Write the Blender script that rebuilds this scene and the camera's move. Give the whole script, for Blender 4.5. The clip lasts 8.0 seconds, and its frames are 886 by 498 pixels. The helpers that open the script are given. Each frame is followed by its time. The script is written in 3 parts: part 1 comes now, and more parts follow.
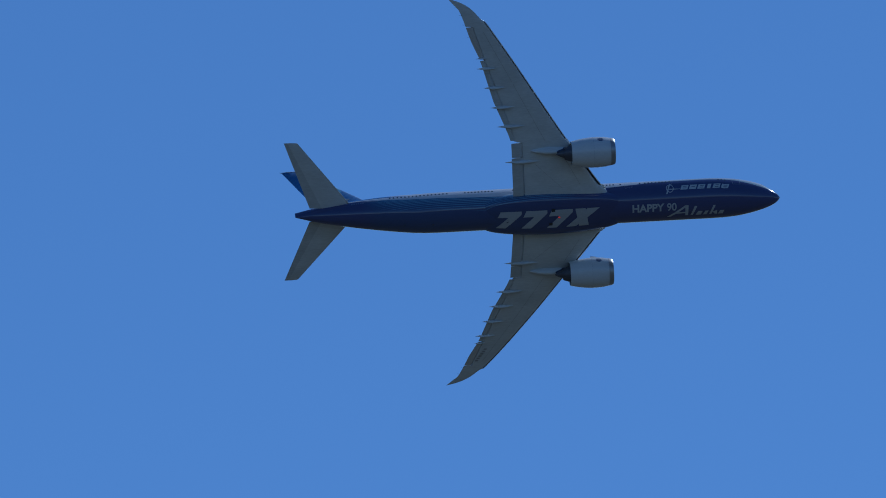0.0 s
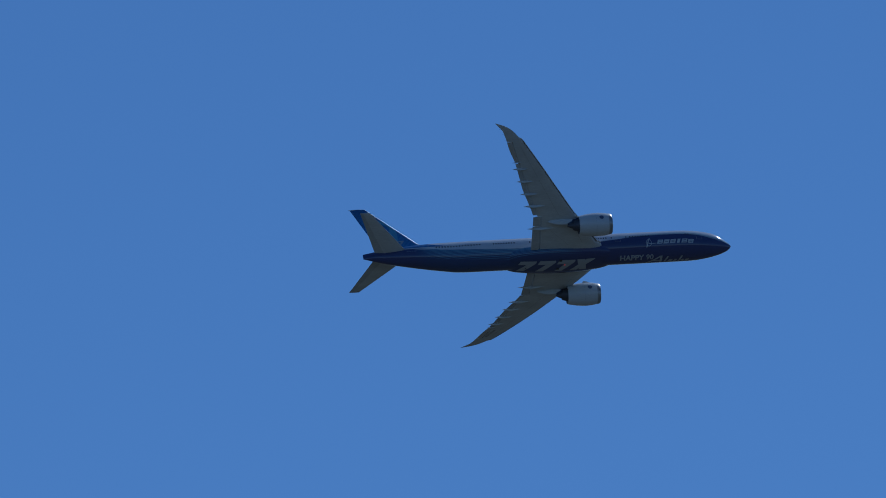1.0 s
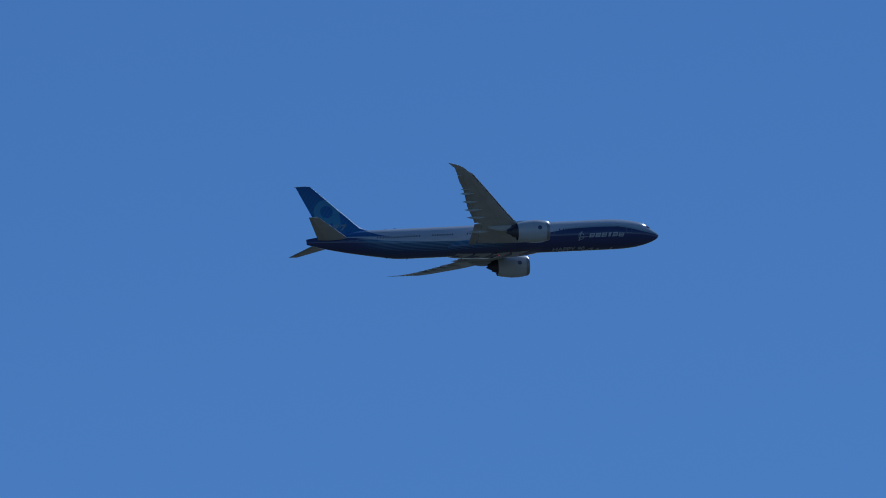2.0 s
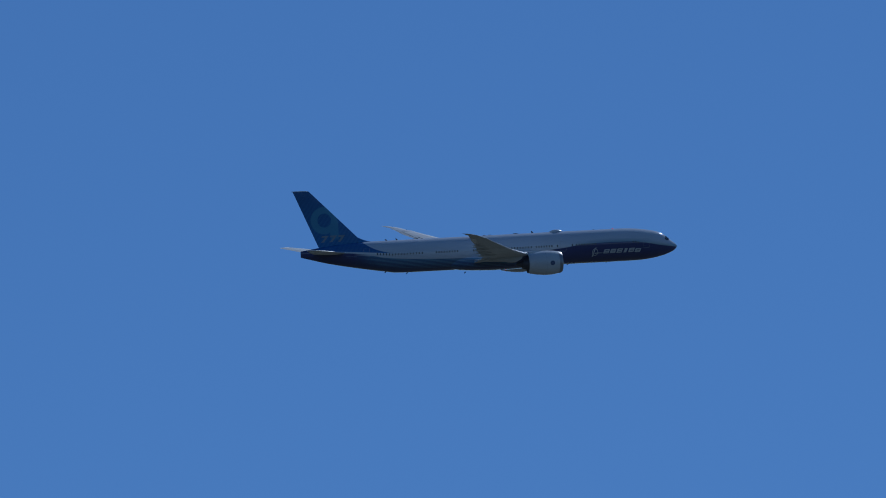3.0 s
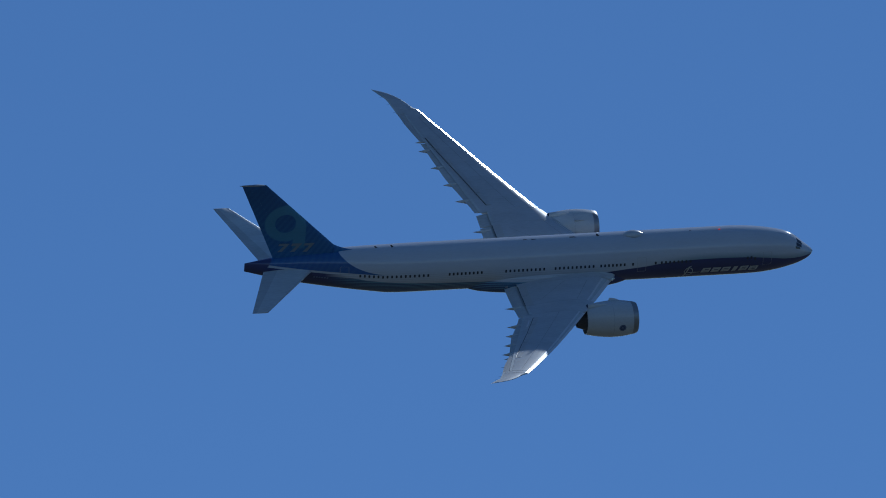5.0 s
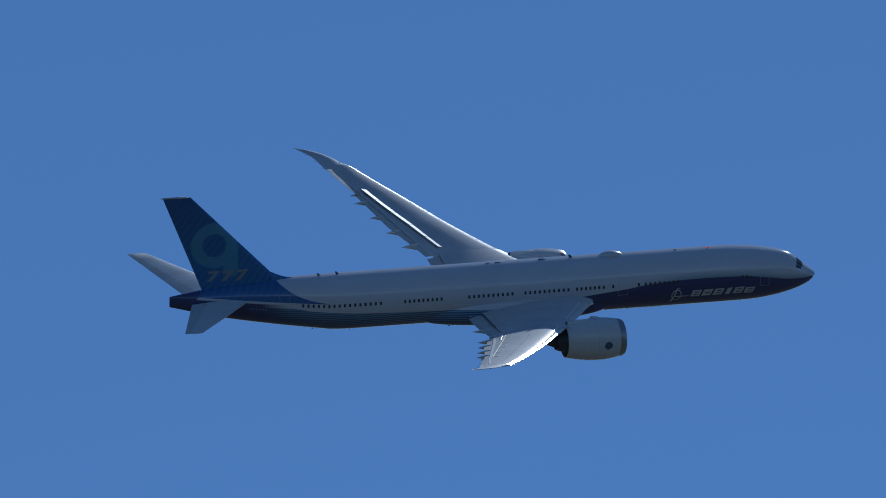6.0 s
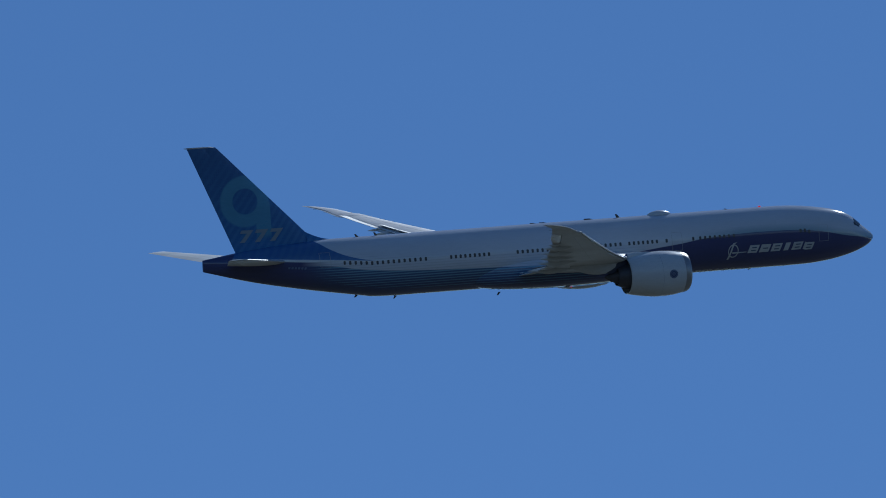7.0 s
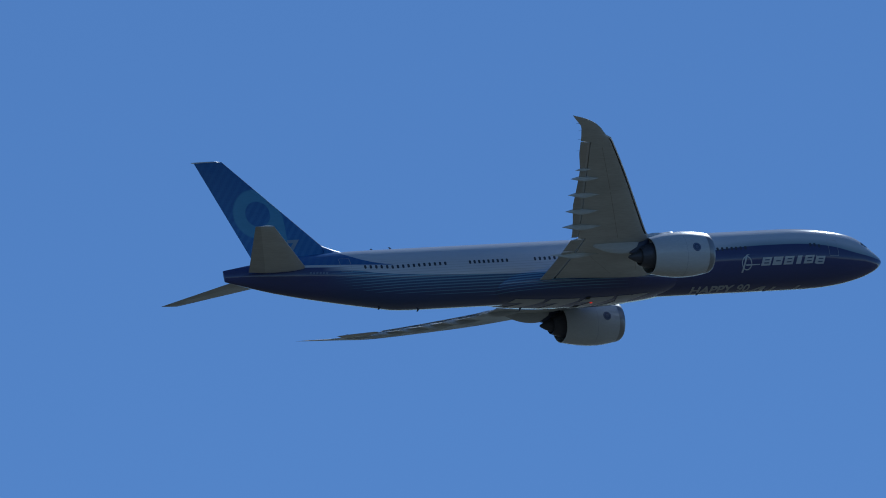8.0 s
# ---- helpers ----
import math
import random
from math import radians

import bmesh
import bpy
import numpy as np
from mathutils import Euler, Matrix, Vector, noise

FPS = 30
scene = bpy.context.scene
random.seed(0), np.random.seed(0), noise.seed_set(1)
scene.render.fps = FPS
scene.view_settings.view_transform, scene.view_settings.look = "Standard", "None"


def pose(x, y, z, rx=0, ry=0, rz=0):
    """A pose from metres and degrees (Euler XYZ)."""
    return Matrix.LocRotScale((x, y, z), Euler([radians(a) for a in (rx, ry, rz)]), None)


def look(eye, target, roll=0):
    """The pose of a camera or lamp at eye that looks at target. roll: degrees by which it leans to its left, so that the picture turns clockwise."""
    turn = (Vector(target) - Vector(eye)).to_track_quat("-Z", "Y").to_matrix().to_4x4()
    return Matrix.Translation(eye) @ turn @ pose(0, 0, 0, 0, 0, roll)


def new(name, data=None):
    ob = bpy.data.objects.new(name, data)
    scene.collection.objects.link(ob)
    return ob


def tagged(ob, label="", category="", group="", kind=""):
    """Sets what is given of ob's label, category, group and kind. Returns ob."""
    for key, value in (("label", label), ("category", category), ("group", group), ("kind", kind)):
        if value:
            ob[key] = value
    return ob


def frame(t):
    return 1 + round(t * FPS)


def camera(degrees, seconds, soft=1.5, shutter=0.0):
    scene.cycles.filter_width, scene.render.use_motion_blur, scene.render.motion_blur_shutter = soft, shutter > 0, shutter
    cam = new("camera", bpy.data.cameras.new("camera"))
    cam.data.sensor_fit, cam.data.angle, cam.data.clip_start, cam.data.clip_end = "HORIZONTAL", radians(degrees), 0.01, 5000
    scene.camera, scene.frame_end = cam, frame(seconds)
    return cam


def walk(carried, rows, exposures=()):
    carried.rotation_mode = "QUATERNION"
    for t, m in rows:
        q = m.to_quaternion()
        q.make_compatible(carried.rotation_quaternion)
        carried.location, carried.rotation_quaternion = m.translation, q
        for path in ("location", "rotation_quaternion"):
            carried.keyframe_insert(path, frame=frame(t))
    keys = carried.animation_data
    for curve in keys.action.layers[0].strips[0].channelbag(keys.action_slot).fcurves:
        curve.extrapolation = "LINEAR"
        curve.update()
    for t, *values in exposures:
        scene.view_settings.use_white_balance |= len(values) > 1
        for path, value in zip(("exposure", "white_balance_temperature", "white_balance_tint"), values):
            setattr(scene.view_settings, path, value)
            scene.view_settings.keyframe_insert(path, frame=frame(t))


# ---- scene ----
from mathutils.bvhtree import BVHTree

cam = camera(4.9879, 8.0, soft=1.0)
walk(cam, [
    (0, pose(0, 0, 1.7, 106.192, 0, -4.460)),
    (0.2, pose(0, 0, 1.7, 105.264, 0, -5.471)),
    (0.4, pose(0, 0, 1.7, 104.772, 0, -6.328)),
    (0.5, pose(0, 0, 1.7, 104.741, 0, -6.724)),
    (0.6, pose(0, 0, 1.7, 104.740, 0, -7.124)),
    (0.8, pose(0, 0, 1.7, 104.752, 0, -7.863)),
    (1, pose(0, 0, 1.7, 104.744, 0, -8.638)),
    (1.2, pose(0, 0, 1.7, 104.698, 0, -9.357)),
    (1.4, pose(0, 0, 1.7, 104.620, 0, -9.982)),
    (1.5, pose(0, 0, 1.7, 104.581, 0, -10.244)),
    (1.6, pose(0, 0, 1.7, 104.551, 0, -10.472)),
    (1.8, pose(0, 0, 1.7, 104.501, 0, -10.860)),
    (2, pose(0, 0, 1.7, 104.464, 0, -11.171)),
    (2.2, pose(0, 0, 1.7, 104.442, 0, -11.428)),
    (2.4, pose(0, 0, 1.7, 104.491, 0, -11.640)),
    (2.5, pose(0, 0, 1.7, 104.540, 0, -11.731)),
    (2.6, pose(0, 0, 1.7, 104.604, 0, -11.812)),
    (2.8, pose(0, 0, 1.7, 104.766, 0, -11.948)),
    (3, pose(0, 0, 1.7, 104.965, 0, -12.054)),
    (3.2, pose(0, 0, 1.7, 105.185, 0, -12.136)),
    (3.3, pose(0, 0, 1.7, 105.300, 0, -12.170)),
    (3.4, pose(0, 0, 1.7, 105.448, 0, -12.149)),
    (3.5, pose(0, 0, 1.7, 105.612, 0, -12.090)),
    (3.6, pose(0, 0, 1.7, 105.754, 0, -12.021)),
    (3.8, pose(0, 0, 1.7, 106.022, 0, -11.940)),
    (4, pose(0, 0, 1.7, 106.276, 0, -12.222)),
    (4.2, pose(0, 0, 1.7, 106.546, 0, -12.634)),
    (4.4, pose(0, 0, 1.7, 106.843, 0, -12.805)),
    (4.5, pose(0, 0, 1.7, 107.005, 0, -12.887)),
    (4.6, pose(0, 0, 1.7, 107.199, 0, -12.845)),
    (4.7, pose(0, 0, 1.7, 107.385, 0, -12.811)),
    (4.8, pose(0, 0, 1.7, 107.532, 0, -12.915)),
    (5, pose(0, 0, 1.7, 107.806, 0, -13.159)),
    (5.2, pose(0, 0, 1.7, 108.060, 0, -13.457)),
    (5.4, pose(0, 0, 1.7, 108.300, 0, -13.815)),
    (5.5, pose(0, 0, 1.7, 108.415, 0, -14.019)),
    (5.6, pose(0, 0, 1.7, 108.529, 0, -14.240)),
    (5.8, pose(0, 0, 1.7, 108.755, 0, -14.739)),
    (6, pose(0, 0, 1.7, 109.023, 0, -15.391)),
    (6.2, pose(0, 0, 1.7, 109.146, 0, -16.035)),
    (6.4, pose(0, 0, 1.7, 109.223, 0, -16.444)),
    (6.5, pose(0, 0, 1.7, 109.254, 0, -16.696)),
    (6.6, pose(0, 0, 1.7, 109.290, 0, -17.059)),
    (6.8, pose(0, 0, 1.7, 109.350, 0, -17.909)),
    (7, pose(0, 0, 1.7, 109.343, 0, -19.153)),
    (7.2, pose(0, 0, 1.7, 109.348, 0, -20.570)),
    (7.4, pose(0, 0, 1.7, 109.419, 0, -21.807)),
    (7.5, pose(0, 0, 1.7, 109.441, 0, -22.471)),
    (7.6, pose(0, 0, 1.7, 109.472, 0, -23.079)),
    (7.8, pose(0, 0, 1.7, 109.549, 0, -24.297)),
    (8, pose(0, 0, 1.7, 109.563, 0, -25.898)),
], exposures=[(0, -0.68, 4960, 5), (0.4, -0.94, 4970, 5), (0.8, -0.99, 4980, 5), (2, -1.04, 5000, 5), (3.5, -1.05, 5070, 5), (4.5, -0.93, 5200, 5), (6.5, -0.83, 5310, 5), (7, -0.8, 5350, 5), (7.5, -0.72, 5390, 5), (8, -0.59, 5420, 5)])

# ---- daylight ----
SUN_AZ, SUN_EL = radians(39.5), radians(47)      # from +Y towards +X, and up
world = bpy.data.worlds.new("sky")
scene.world = world
world.use_nodes = True
wn = world.node_tree
sky = wn.nodes.new("ShaderNodeTexSky")
sky.sky_type, sky.sun_disc = "NISHITA", False
sky.sun_elevation, sky.sun_rotation = SUN_EL, SUN_AZ
sky.altitude, sky.air_density, sky.dust_density, sky.ozone_density = 3000, 1.0, 0.0, 6.0
wn.nodes["Background"].inputs["Strength"].default_value = 0.12
wn.links.new(sky.outputs[0], wn.nodes["Background"].inputs["Color"])
sun = new("sun", bpy.data.lights.new("sun", "SUN"))
sun.data.energy, sun.data.angle, sun.data.color = 4.6, radians(0.53), (1.0, 0.95, 0.88)
sun.matrix_world = look((0, 0, 0), (-math.sin(SUN_AZ) * math.cos(SUN_EL), -math.cos(SUN_AZ) * math.cos(SUN_EL), -math.sin(SUN_EL)))


# ---- materials ----
class Net:
    """A small writer of shader nodes: sums, products and masks of plain numbers and sockets."""

    def __init__(self, name, rough=0.3, metal=0.0, gloss=0.5):
        self.mat = bpy.data.materials.new(name)
        self.mat.use_nodes = True
        self.t = self.mat.node_tree
        self.b = self.t.nodes["Principled BSDF"]
        self.b.inputs["Roughness"].default_value = rough
        self.b.inputs["Metallic"].default_value = metal
        self.b.inputs["Specular IOR Level"].default_value = gloss
        co = self.t.nodes.new("ShaderNodeTexCoord")
        self.obj = co.outputs["Object"]
        sep = self.t.nodes.new("ShaderNodeSeparateXYZ")
        self.t.links.new(self.obj, sep.inputs[0])
        self.x, self.y, self.z = sep.outputs

    def put(self, sock, v):
        if isinstance(v, bpy.types.NodeSocket):
            self.t.links.new(v, sock)
        else:
            sock.default_value = v

    def m(self, op, a, b=0.0, c=0.0):
        n = self.t.nodes.new("ShaderNodeMath")
        n.operation = op
        for s, v in zip(n.inputs, (a, b, c)):
            self.put(s, v)
        return n.outputs[0]

    def step(self, v, edge, soft=0.02):
        """0 below the edge, 1 above it."""
        n = self.t.nodes.new("ShaderNodeMapRange")
        self.put(n.inputs[0], self.m("SUBTRACT", v, edge))
        n.inputs[1].default_value, n.inputs[2].default_value = -soft, soft
        return n.outputs[0]

    def lerp(self, v, a0, a1, b0, b1):
        n = self.t.nodes.new("ShaderNodeMapRange")
        self.put(n.inputs[0], v)
        for i, k in enumerate((a0, a1, b0, b1)):
            n.inputs[i + 1].default_value = k
        return n.outputs[0]

    def mix(self, f, a, b):
        n = self.t.nodes.new("ShaderNodeMix")
        n.data_type = "RGBA"
        self.put(n.inputs[0], f)
        self.put(n.inputs[6], (*a, 1) if isinstance(a, tuple) else a)
        self.put(n.inputs[7], (*b, 1) if isinstance(b, tuple) else b)
        return n.outputs[2]

    def noise(self, scale, detail=4, stretch=(1, 1, 1)):
        mp = self.t.nodes.new("ShaderNodeMapping")
        mp.inputs["Scale"].default_value = stretch
        self.t.links.new(self.obj, mp.inputs[0])
        n = self.t.nodes.new("ShaderNodeTexNoise")
        n.inputs["Scale"].default_value, n.inputs["Detail"].default_value = scale, detail
        self.t.links.new(mp.outputs[0], n.inputs["Vector"])
        return n.outputs[0]

    def curve(self, v, points, lo, hi):
        """A polyline through (v, value) points, values from lo to hi."""
        v0, v1 = points[0][0], points[-1][0]
        n = self.t.nodes.new("ShaderNodeFloatCurve")
        self.put(n.inputs["Value"], self.lerp(v, v0, v1, 0, 1))
        c = n.mapping.curves[0]
        for i, (a, b) in enumerate(points):
            p = ((a - v0) / (v1 - v0), (b - lo) / (hi - lo))
            if i == 0:
                c.points[0].location = p
            elif i == len(points) - 1:
                c.points[len(c.points) - 1].location = p
            else:
                c.points.new(*p)
        n.mapping.update()
        return self.lerp(n.outputs[0], 0, 1, lo, hi)

    def finish(self, colour, wear=0.06):
        """Base colour with grime at two scales, streaked along the airflow."""
        g = self.m("ADD", self.noise(0.5, 3, (0.35, 1, 1)), self.noise(5.0, 5, (0.25, 1, 1)))
        f = self.lerp(g, 0.6, 1.4, 1 - wear * 2, 1.0)
        n = self.t.nodes.new("ShaderNodeMix")
        n.data_type, n.blend_type = "RGBA", "MULTIPLY"
        n.inputs[0].default_value = 1
        self.put(n.inputs[6], (*colour, 1) if isinstance(colour, tuple) else colour)
        grey = self.t.nodes.new("ShaderNodeCombineXYZ")
        for s in grey.inputs:
            self.t.links.new(f, s)
        self.t.links.new(grey.outputs[0], n.inputs[7])
        self.t.links.new(n.outputs[2], self.b.inputs["Base Color"])
        r0 = self.b.inputs["Roughness"].default_value
        self.t.links.new(self.lerp(g, 0.6, 1.4, r0 * 1.25, r0 * 0.85), self.b.inputs["Roughness"])
        return self.mat


WHITE, NAVY, BLUE = (0.57, 0.60, 0.65), (0.056, 0.066, 0.17), (0.055, 0.13, 0.33)
NOSE = 38.0                                     # the body's origin lies this far behind the nose


def paint_fuselage():
    k = Net("fuselage_paint", 0.10)
    s = k.m("SUBTRACT", NOSE, k.x)
    z = k.z
    # navy forebody, with a top edge that sweeps down to the wing root
    edge = k.curve(s, [(0, -0.95), (3.5, -0.5), (7, 0.22), (9.0, 0.5), (10.5, 0.6), (13, 0.66), (16.5, 0.63), (18.3, 0.54), (20.6, 0.38), (23, 0.05), (26, -0.25), (30, -0.75), (35, -1.6)], -2, 2)
    fore = k.m("SUBTRACT", 1, k.step(z, edge))
    # a cool tint fades up from the navy edge
    tint = k.m("MULTIPLY", k.lerp(k.m("SUBTRACT", z, edge), 0.0, 0.75, 0.7, 0.0), k.m("SUBTRACT", 1, k.step(s, 20, 4.0)))
    # pale hairlines on dark blue behind the wing root, each thinner than the last towards the belly
    low = k.curve(s, [(27, -1.2), (36, -1.15), (44.5, -0.95), (55, -0.5), (59, -0.1), (62, 0.4), (66, 0.6)], -2, 2)
    depth = k.lerp(k.m("SUBTRACT", low, z), 0.0, 1.9, 0.0, 1.0)
    band = k.m("FRACT", k.m("DIVIDE", k.m("ADD", z, 10), 0.27))
    below = k.m("SUBTRACT", 1, k.step(z, low, 0.03))
    duty = k.m("ADD", k.lerp(below, 0, 1, 0.26, 0.52), k.m("ADD", k.m("MULTIPLY", depth, 0.3), k.lerp(s, 60, 66, 0.0, 0.5)))
    line = k.m("SUBTRACT", 1, k.step(band, duty, 0.07))
    zone = k.m("MULTIPLY", k.step(s, 27.5, 2.0), k.m("SUBTRACT", 1, k.step(z, k.m("ADD", low, 1.5), 0.3)))
    stripes = k.m("MULTIPLY", line, zone)
    belly = k.step(depth, 0.97, 0.03)
    # a pale strip runs aft over the tailplane root: fin blue above it, navy tail cone below
    strip = k.lerp(s, 55, 72, 0.384, 1.72)
    tail = k.m("MULTIPLY", k.step(s, 63.5, 1.5), k.m("SUBTRACT", 1, k.step(z, k.m("SUBTRACT", strip, 0.16))))
    cone = k.step(s, k.m("SUBTRACT", 72.6, k.m("MULTIPLY", k.m("SUBTRACT", z, 1.0), 0.8)), 0.1)
    swoop = k.step(s, k.curve(z, [(0.45, 55.8), (0.7, 57.4), (1.2, 59.6), (2.0, 61.5), (2.6, 62.4), (3.0, 62.9), (3.4, 63.0)], 56, 66), 0.05)
    swoop = k.m("MULTIPLY", swoop, k.step(z, k.m("ADD", strip, 0.1)))
    under = k.mix(k.step(s, 40, 14), NAVY, (0.05, 0.075, 0.18))
    pale = k.mix(k.m("MULTIPLY", below, zone), k.mix(tint, WHITE, (0.13, 0.25, 0.31)), k.mix(depth, (0.20, 0.36, 0.49), (0.11, 0.22, 0.36)))
    c = k.mix(stripes, pale, k.mix(below, (0.49, 0.52, 0.56), k.mix(depth, (0.07, 0.13, 0.25), under)))
    c = k.mix(belly, c, under)
    c = k.mix(k.m("MULTIPLY", fore, k.m("SUBTRACT", 1, k.step(s, 33, 2.0))), c, NAVY)
    hatch = k.m("SINE", k.m("MULTIPLY", k.m("ADD", k.m("MULTIPLY", s, 0.8), k.m("MULTIPLY", z, 0.6)), 9.0))
    c = k.mix(swoop, c, k.mix(k.lerp(hatch, -0.6, 0.6, 0.0, 0.22), BLUE, (0.09, 0.20, 0.37)))
    c = k.mix(k.m("MAXIMUM", tail, cone), c, NAVY)
    return k.finish(c, 0.05)


def paint_fin():
    k = Net("fin_paint", 0.3, 0.0, 0.25)
    s = k.m("SUBTRACT", NOSE, k.x)
    du, dv = k.m("SUBTRACT", s, 70.1), k.m("SUBTRACT", k.z, 7.6)
    r = k.m("SQRT", k.m("ADD", k.m("MULTIPLY", du, du), k.m("MULTIPLY", dv, dv)))
    ring = k.m("MULTIPLY", k.step(r, 1.35, 0.06), k.m("SUBTRACT", 1, k.step(r, 2.65, 0.1)))
    stem = k.m("MULTIPLY", k.m("SUBTRACT", 1, k.step(k.m("ABSOLUTE", k.m("SUBTRACT", s, 68.2)), 0.8, 0.05)),
               k.m("MULTIPLY", k.step(k.z, 3.9, 0.3), k.m("SUBTRACT", 1, k.step(k.z, 7.4, 0.05))))
    stem = k.m("MULTIPLY", stem, k.step(r, 1.35, 0.06))
    nine = k.m("MAXIMUM", ring, stem)
    # a woven pattern of small lozenges
    a = k.m("SINE", k.m("MULTIPLY", k.m("ADD", s, k.z), 13.0))
    b = k.m("SINE", k.m("MULTIPLY", k.m("SUBTRACT", s, k.z), 13.0))
    weave = k.lerp(k.m("MULTIPLY", a, b), -1, 1, 0.0, 0.22)
    # broad slanting bands, strongest low on the fin
    slant = k.m("SINE", k.m("MULTIPLY", k.m("ADD", k.m("MULTIPLY", s, 0.8), k.m("MULTIPLY", k.z, 0.6)), 9.0))
    slant = k.m("MULTIPLY", k.lerp(slant, -0.6, 0.6, 0.0, 1.0), k.lerp(k.z, 3.0, 11.0, 0.55, 0.22))
    weave = k.m("MAXIMUM", weave, slant)
    ground_ = k.mix(k.lerp(k.z, 2.5, 12.5, 0, 1), (0.058, 0.165, 0.41), (0.054, 0.125, 0.30))
    ground_ = k.mix(weave, ground_, (0.10, 0.25, 0.48))
    return k.finish(k.mix(nine, ground_, (0.12, 0.30, 0.46)), 0.08)


def plain(name, colour, rough=0.35, metal=0.0, wear=0.08, gloss=0.5):
    return Net(name, rough, metal, gloss).finish(colour, wear)


def glowing(name, colour, strength):
    """A lamp lens that gives off its own light."""
    k = Net(name, 0.15)
    k.b.inputs["Emission Color"].default_value = (*colour, 1)
    k.b.inputs["Emission Strength"].default_value = strength
    return k.finish(colour, 0.02)


M_BODY, M_FIN = paint_fuselage(), paint_fin()
M_WING = plain("wing_grey_paint", (0.61, 0.64, 0.65), 0.66, 0.0, 0.12, 0.2)
M_TOP = plain("upper_wing_grey_paint", (0.57, 0.585, 0.60), 0.42, 0.14, 0.10)
M_FLAP = plain("flap_grey_paint", (0.53, 0.555, 0.565), 0.66, 0.0, 0.14, 0.2)
M_SPOILER = plain("spoiler_grey_paint", (0.54, 0.54, 0.53), 0.4, 0.15, 0.08)
M_METAL = plain("bare_leading_edge_metal", (0.72, 0.72, 0.73), 0.31, 0.3, 0.05)
M_NACELLE = plain("nacelle_white_paint", (0.59, 0.62, 0.64), 0.25, 0, 0.08)
M_LIP = plain("inlet_lip_metal", (0.36, 0.365, 0.375), 0.35, 0.6, 0.1)
M_CORE = plain("exhaust_metal", (0.10, 0.105, 0.13), 0.5, 0.4, 0.2)
M_PYLON = plain("pylon_paint", (0.045, 0.06, 0.115), 0.4, 0, 0.1)
# near-black base colour stands for the shade inside ducts and inlets
M_DARK = plain("cavity_shade", (0.022, 0.023, 0.026), 0.7, 0, 0.1)
M_CABIN = plain("cabin_window_glass", (0.055, 0.062, 0.08), 0.15, 0, 0.02)
M_GLASS = plain("dark_window_glass", (0.03, 0.034, 0.045), 0.08, 0, 0.02)
M_MARK = plain("marking_grey", (0.40, 0.42, 0.45), 0.15, 0, 0.08)
M_NAME = plain("name_pale_grey", (0.50, 0.52, 0.54), 0.25, 0, 0.08)
M_FAINT = plain("marking_slate", (0.12, 0.16, 0.27), 0.4, 0, 0.08)
M_LETTER = plain("wing_letter_grey", (0.27, 0.27, 0.28), 0.5, 0, 0.08)
M_TEALMARK = plain("fin_marking_pale", (0.25, 0.31, 0.36), 0.35, 0, 0.08)
M_BADGE = plain("badge_blue", (0.05, 0.075, 0.16), 0.35, 0, 0.05)
M_RING = plain("badge_ring_pale", (0.16, 0.20, 0.32), 0.35, 0, 0.05)
M_RED = glowing("red_lens", (0.8, 0.03, 0.015), 0.9)
M_LAMP = plain("landing_light_glass", (0.75, 0.76, 0.70), 0.12, 0.5, 0.03)
# black for rods, antennas and spinner, and for strips standing in for gap shade
M_BLACK = plain("black_parts_and_gap_shade", (0.07, 0.072, 0.08), 0.5, 0, 0.05)


def ground_material():
    k = Net("unseen_ground", 0.9)
    # never in view: these tones set how much light bounces up at the aircraft
    c = k.mix(k.lerp(k.noise(0.004, 6), 0.35, 0.65, 0, 1), (0.062, 0.061, 0.046), (0.102, 0.096, 0.078))
    c = k.mix(k.lerp(k.noise(0.6, 5), 0.3, 0.7, 0, 0.6), c, (0.03, 0.034, 0.022))
    return k.finish(c, 0.1)


# ---- mesh helpers ----
def part(name, bm, material, parent, label="", sharp=32):
    me = bpy.data.meshes.new(name)
    bmesh.ops.recalc_face_normals(bm, faces=bm.faces)
    for f in bm.faces:
        f.smooth = True
    bm.to_mesh(me)
    bm.free()
    me.set_sharp_from_angle(angle=radians(sharp))
    me.materials.append(material)
    ob = new(name, me)
    ob.parent = parent
    return tagged(ob, label)


def share(name, ob, m, parent):
    """Another part on the same mesh, at the pose m."""
    o = new(name, ob.data)
    o.parent = parent
    o.matrix_basis = m
    return o


def loft(rings, cap=True, closed=True):
    bm = bmesh.new()
    rows = [[bm.verts.new(p) for p in r] for r in rings]
    n = len(rows[0])
    for a, b in zip(rows, rows[1:]):
        for i in range(n if closed else n - 1):
            j = (i + 1) % n
            bm.faces.new((a[i], a[j], b[j], b[i]))
    if cap:
        bm.faces.new(rows[0])
        bm.faces.new(rows[-1])
    return bm


def line(points, v):
    """A smooth (monotone cubic) curve through (v, value) points."""
    xs, ys = [p[0] for p in points], [p[1] for p in points]
    h = [b - a for a, b in zip(xs, xs[1:])]
    d = [(b - a) / k for a, b, k in zip(ys, ys[1:], h)]
    m = [d[0]] + [0 if a * b <= 0 else 2 * a * b / (a + b) for a, b in zip(d, d[1:])] + [d[-1]]
    if v <= xs[0]:
        return ys[0]
    if v >= xs[-1]:
        return ys[-1]
    i = max(k for k in range(len(h)) if xs[k] <= v)
    s = (v - xs[i]) / h[i]
    return (1 + 2 * s) * (1 - s) ** 2 * ys[i] + s * (1 - s) ** 2 * h[i] * m[i] + s * s * (3 - 2 * s) * ys[i + 1] + s * s * (s - 1) * h[i] * m[i + 1]


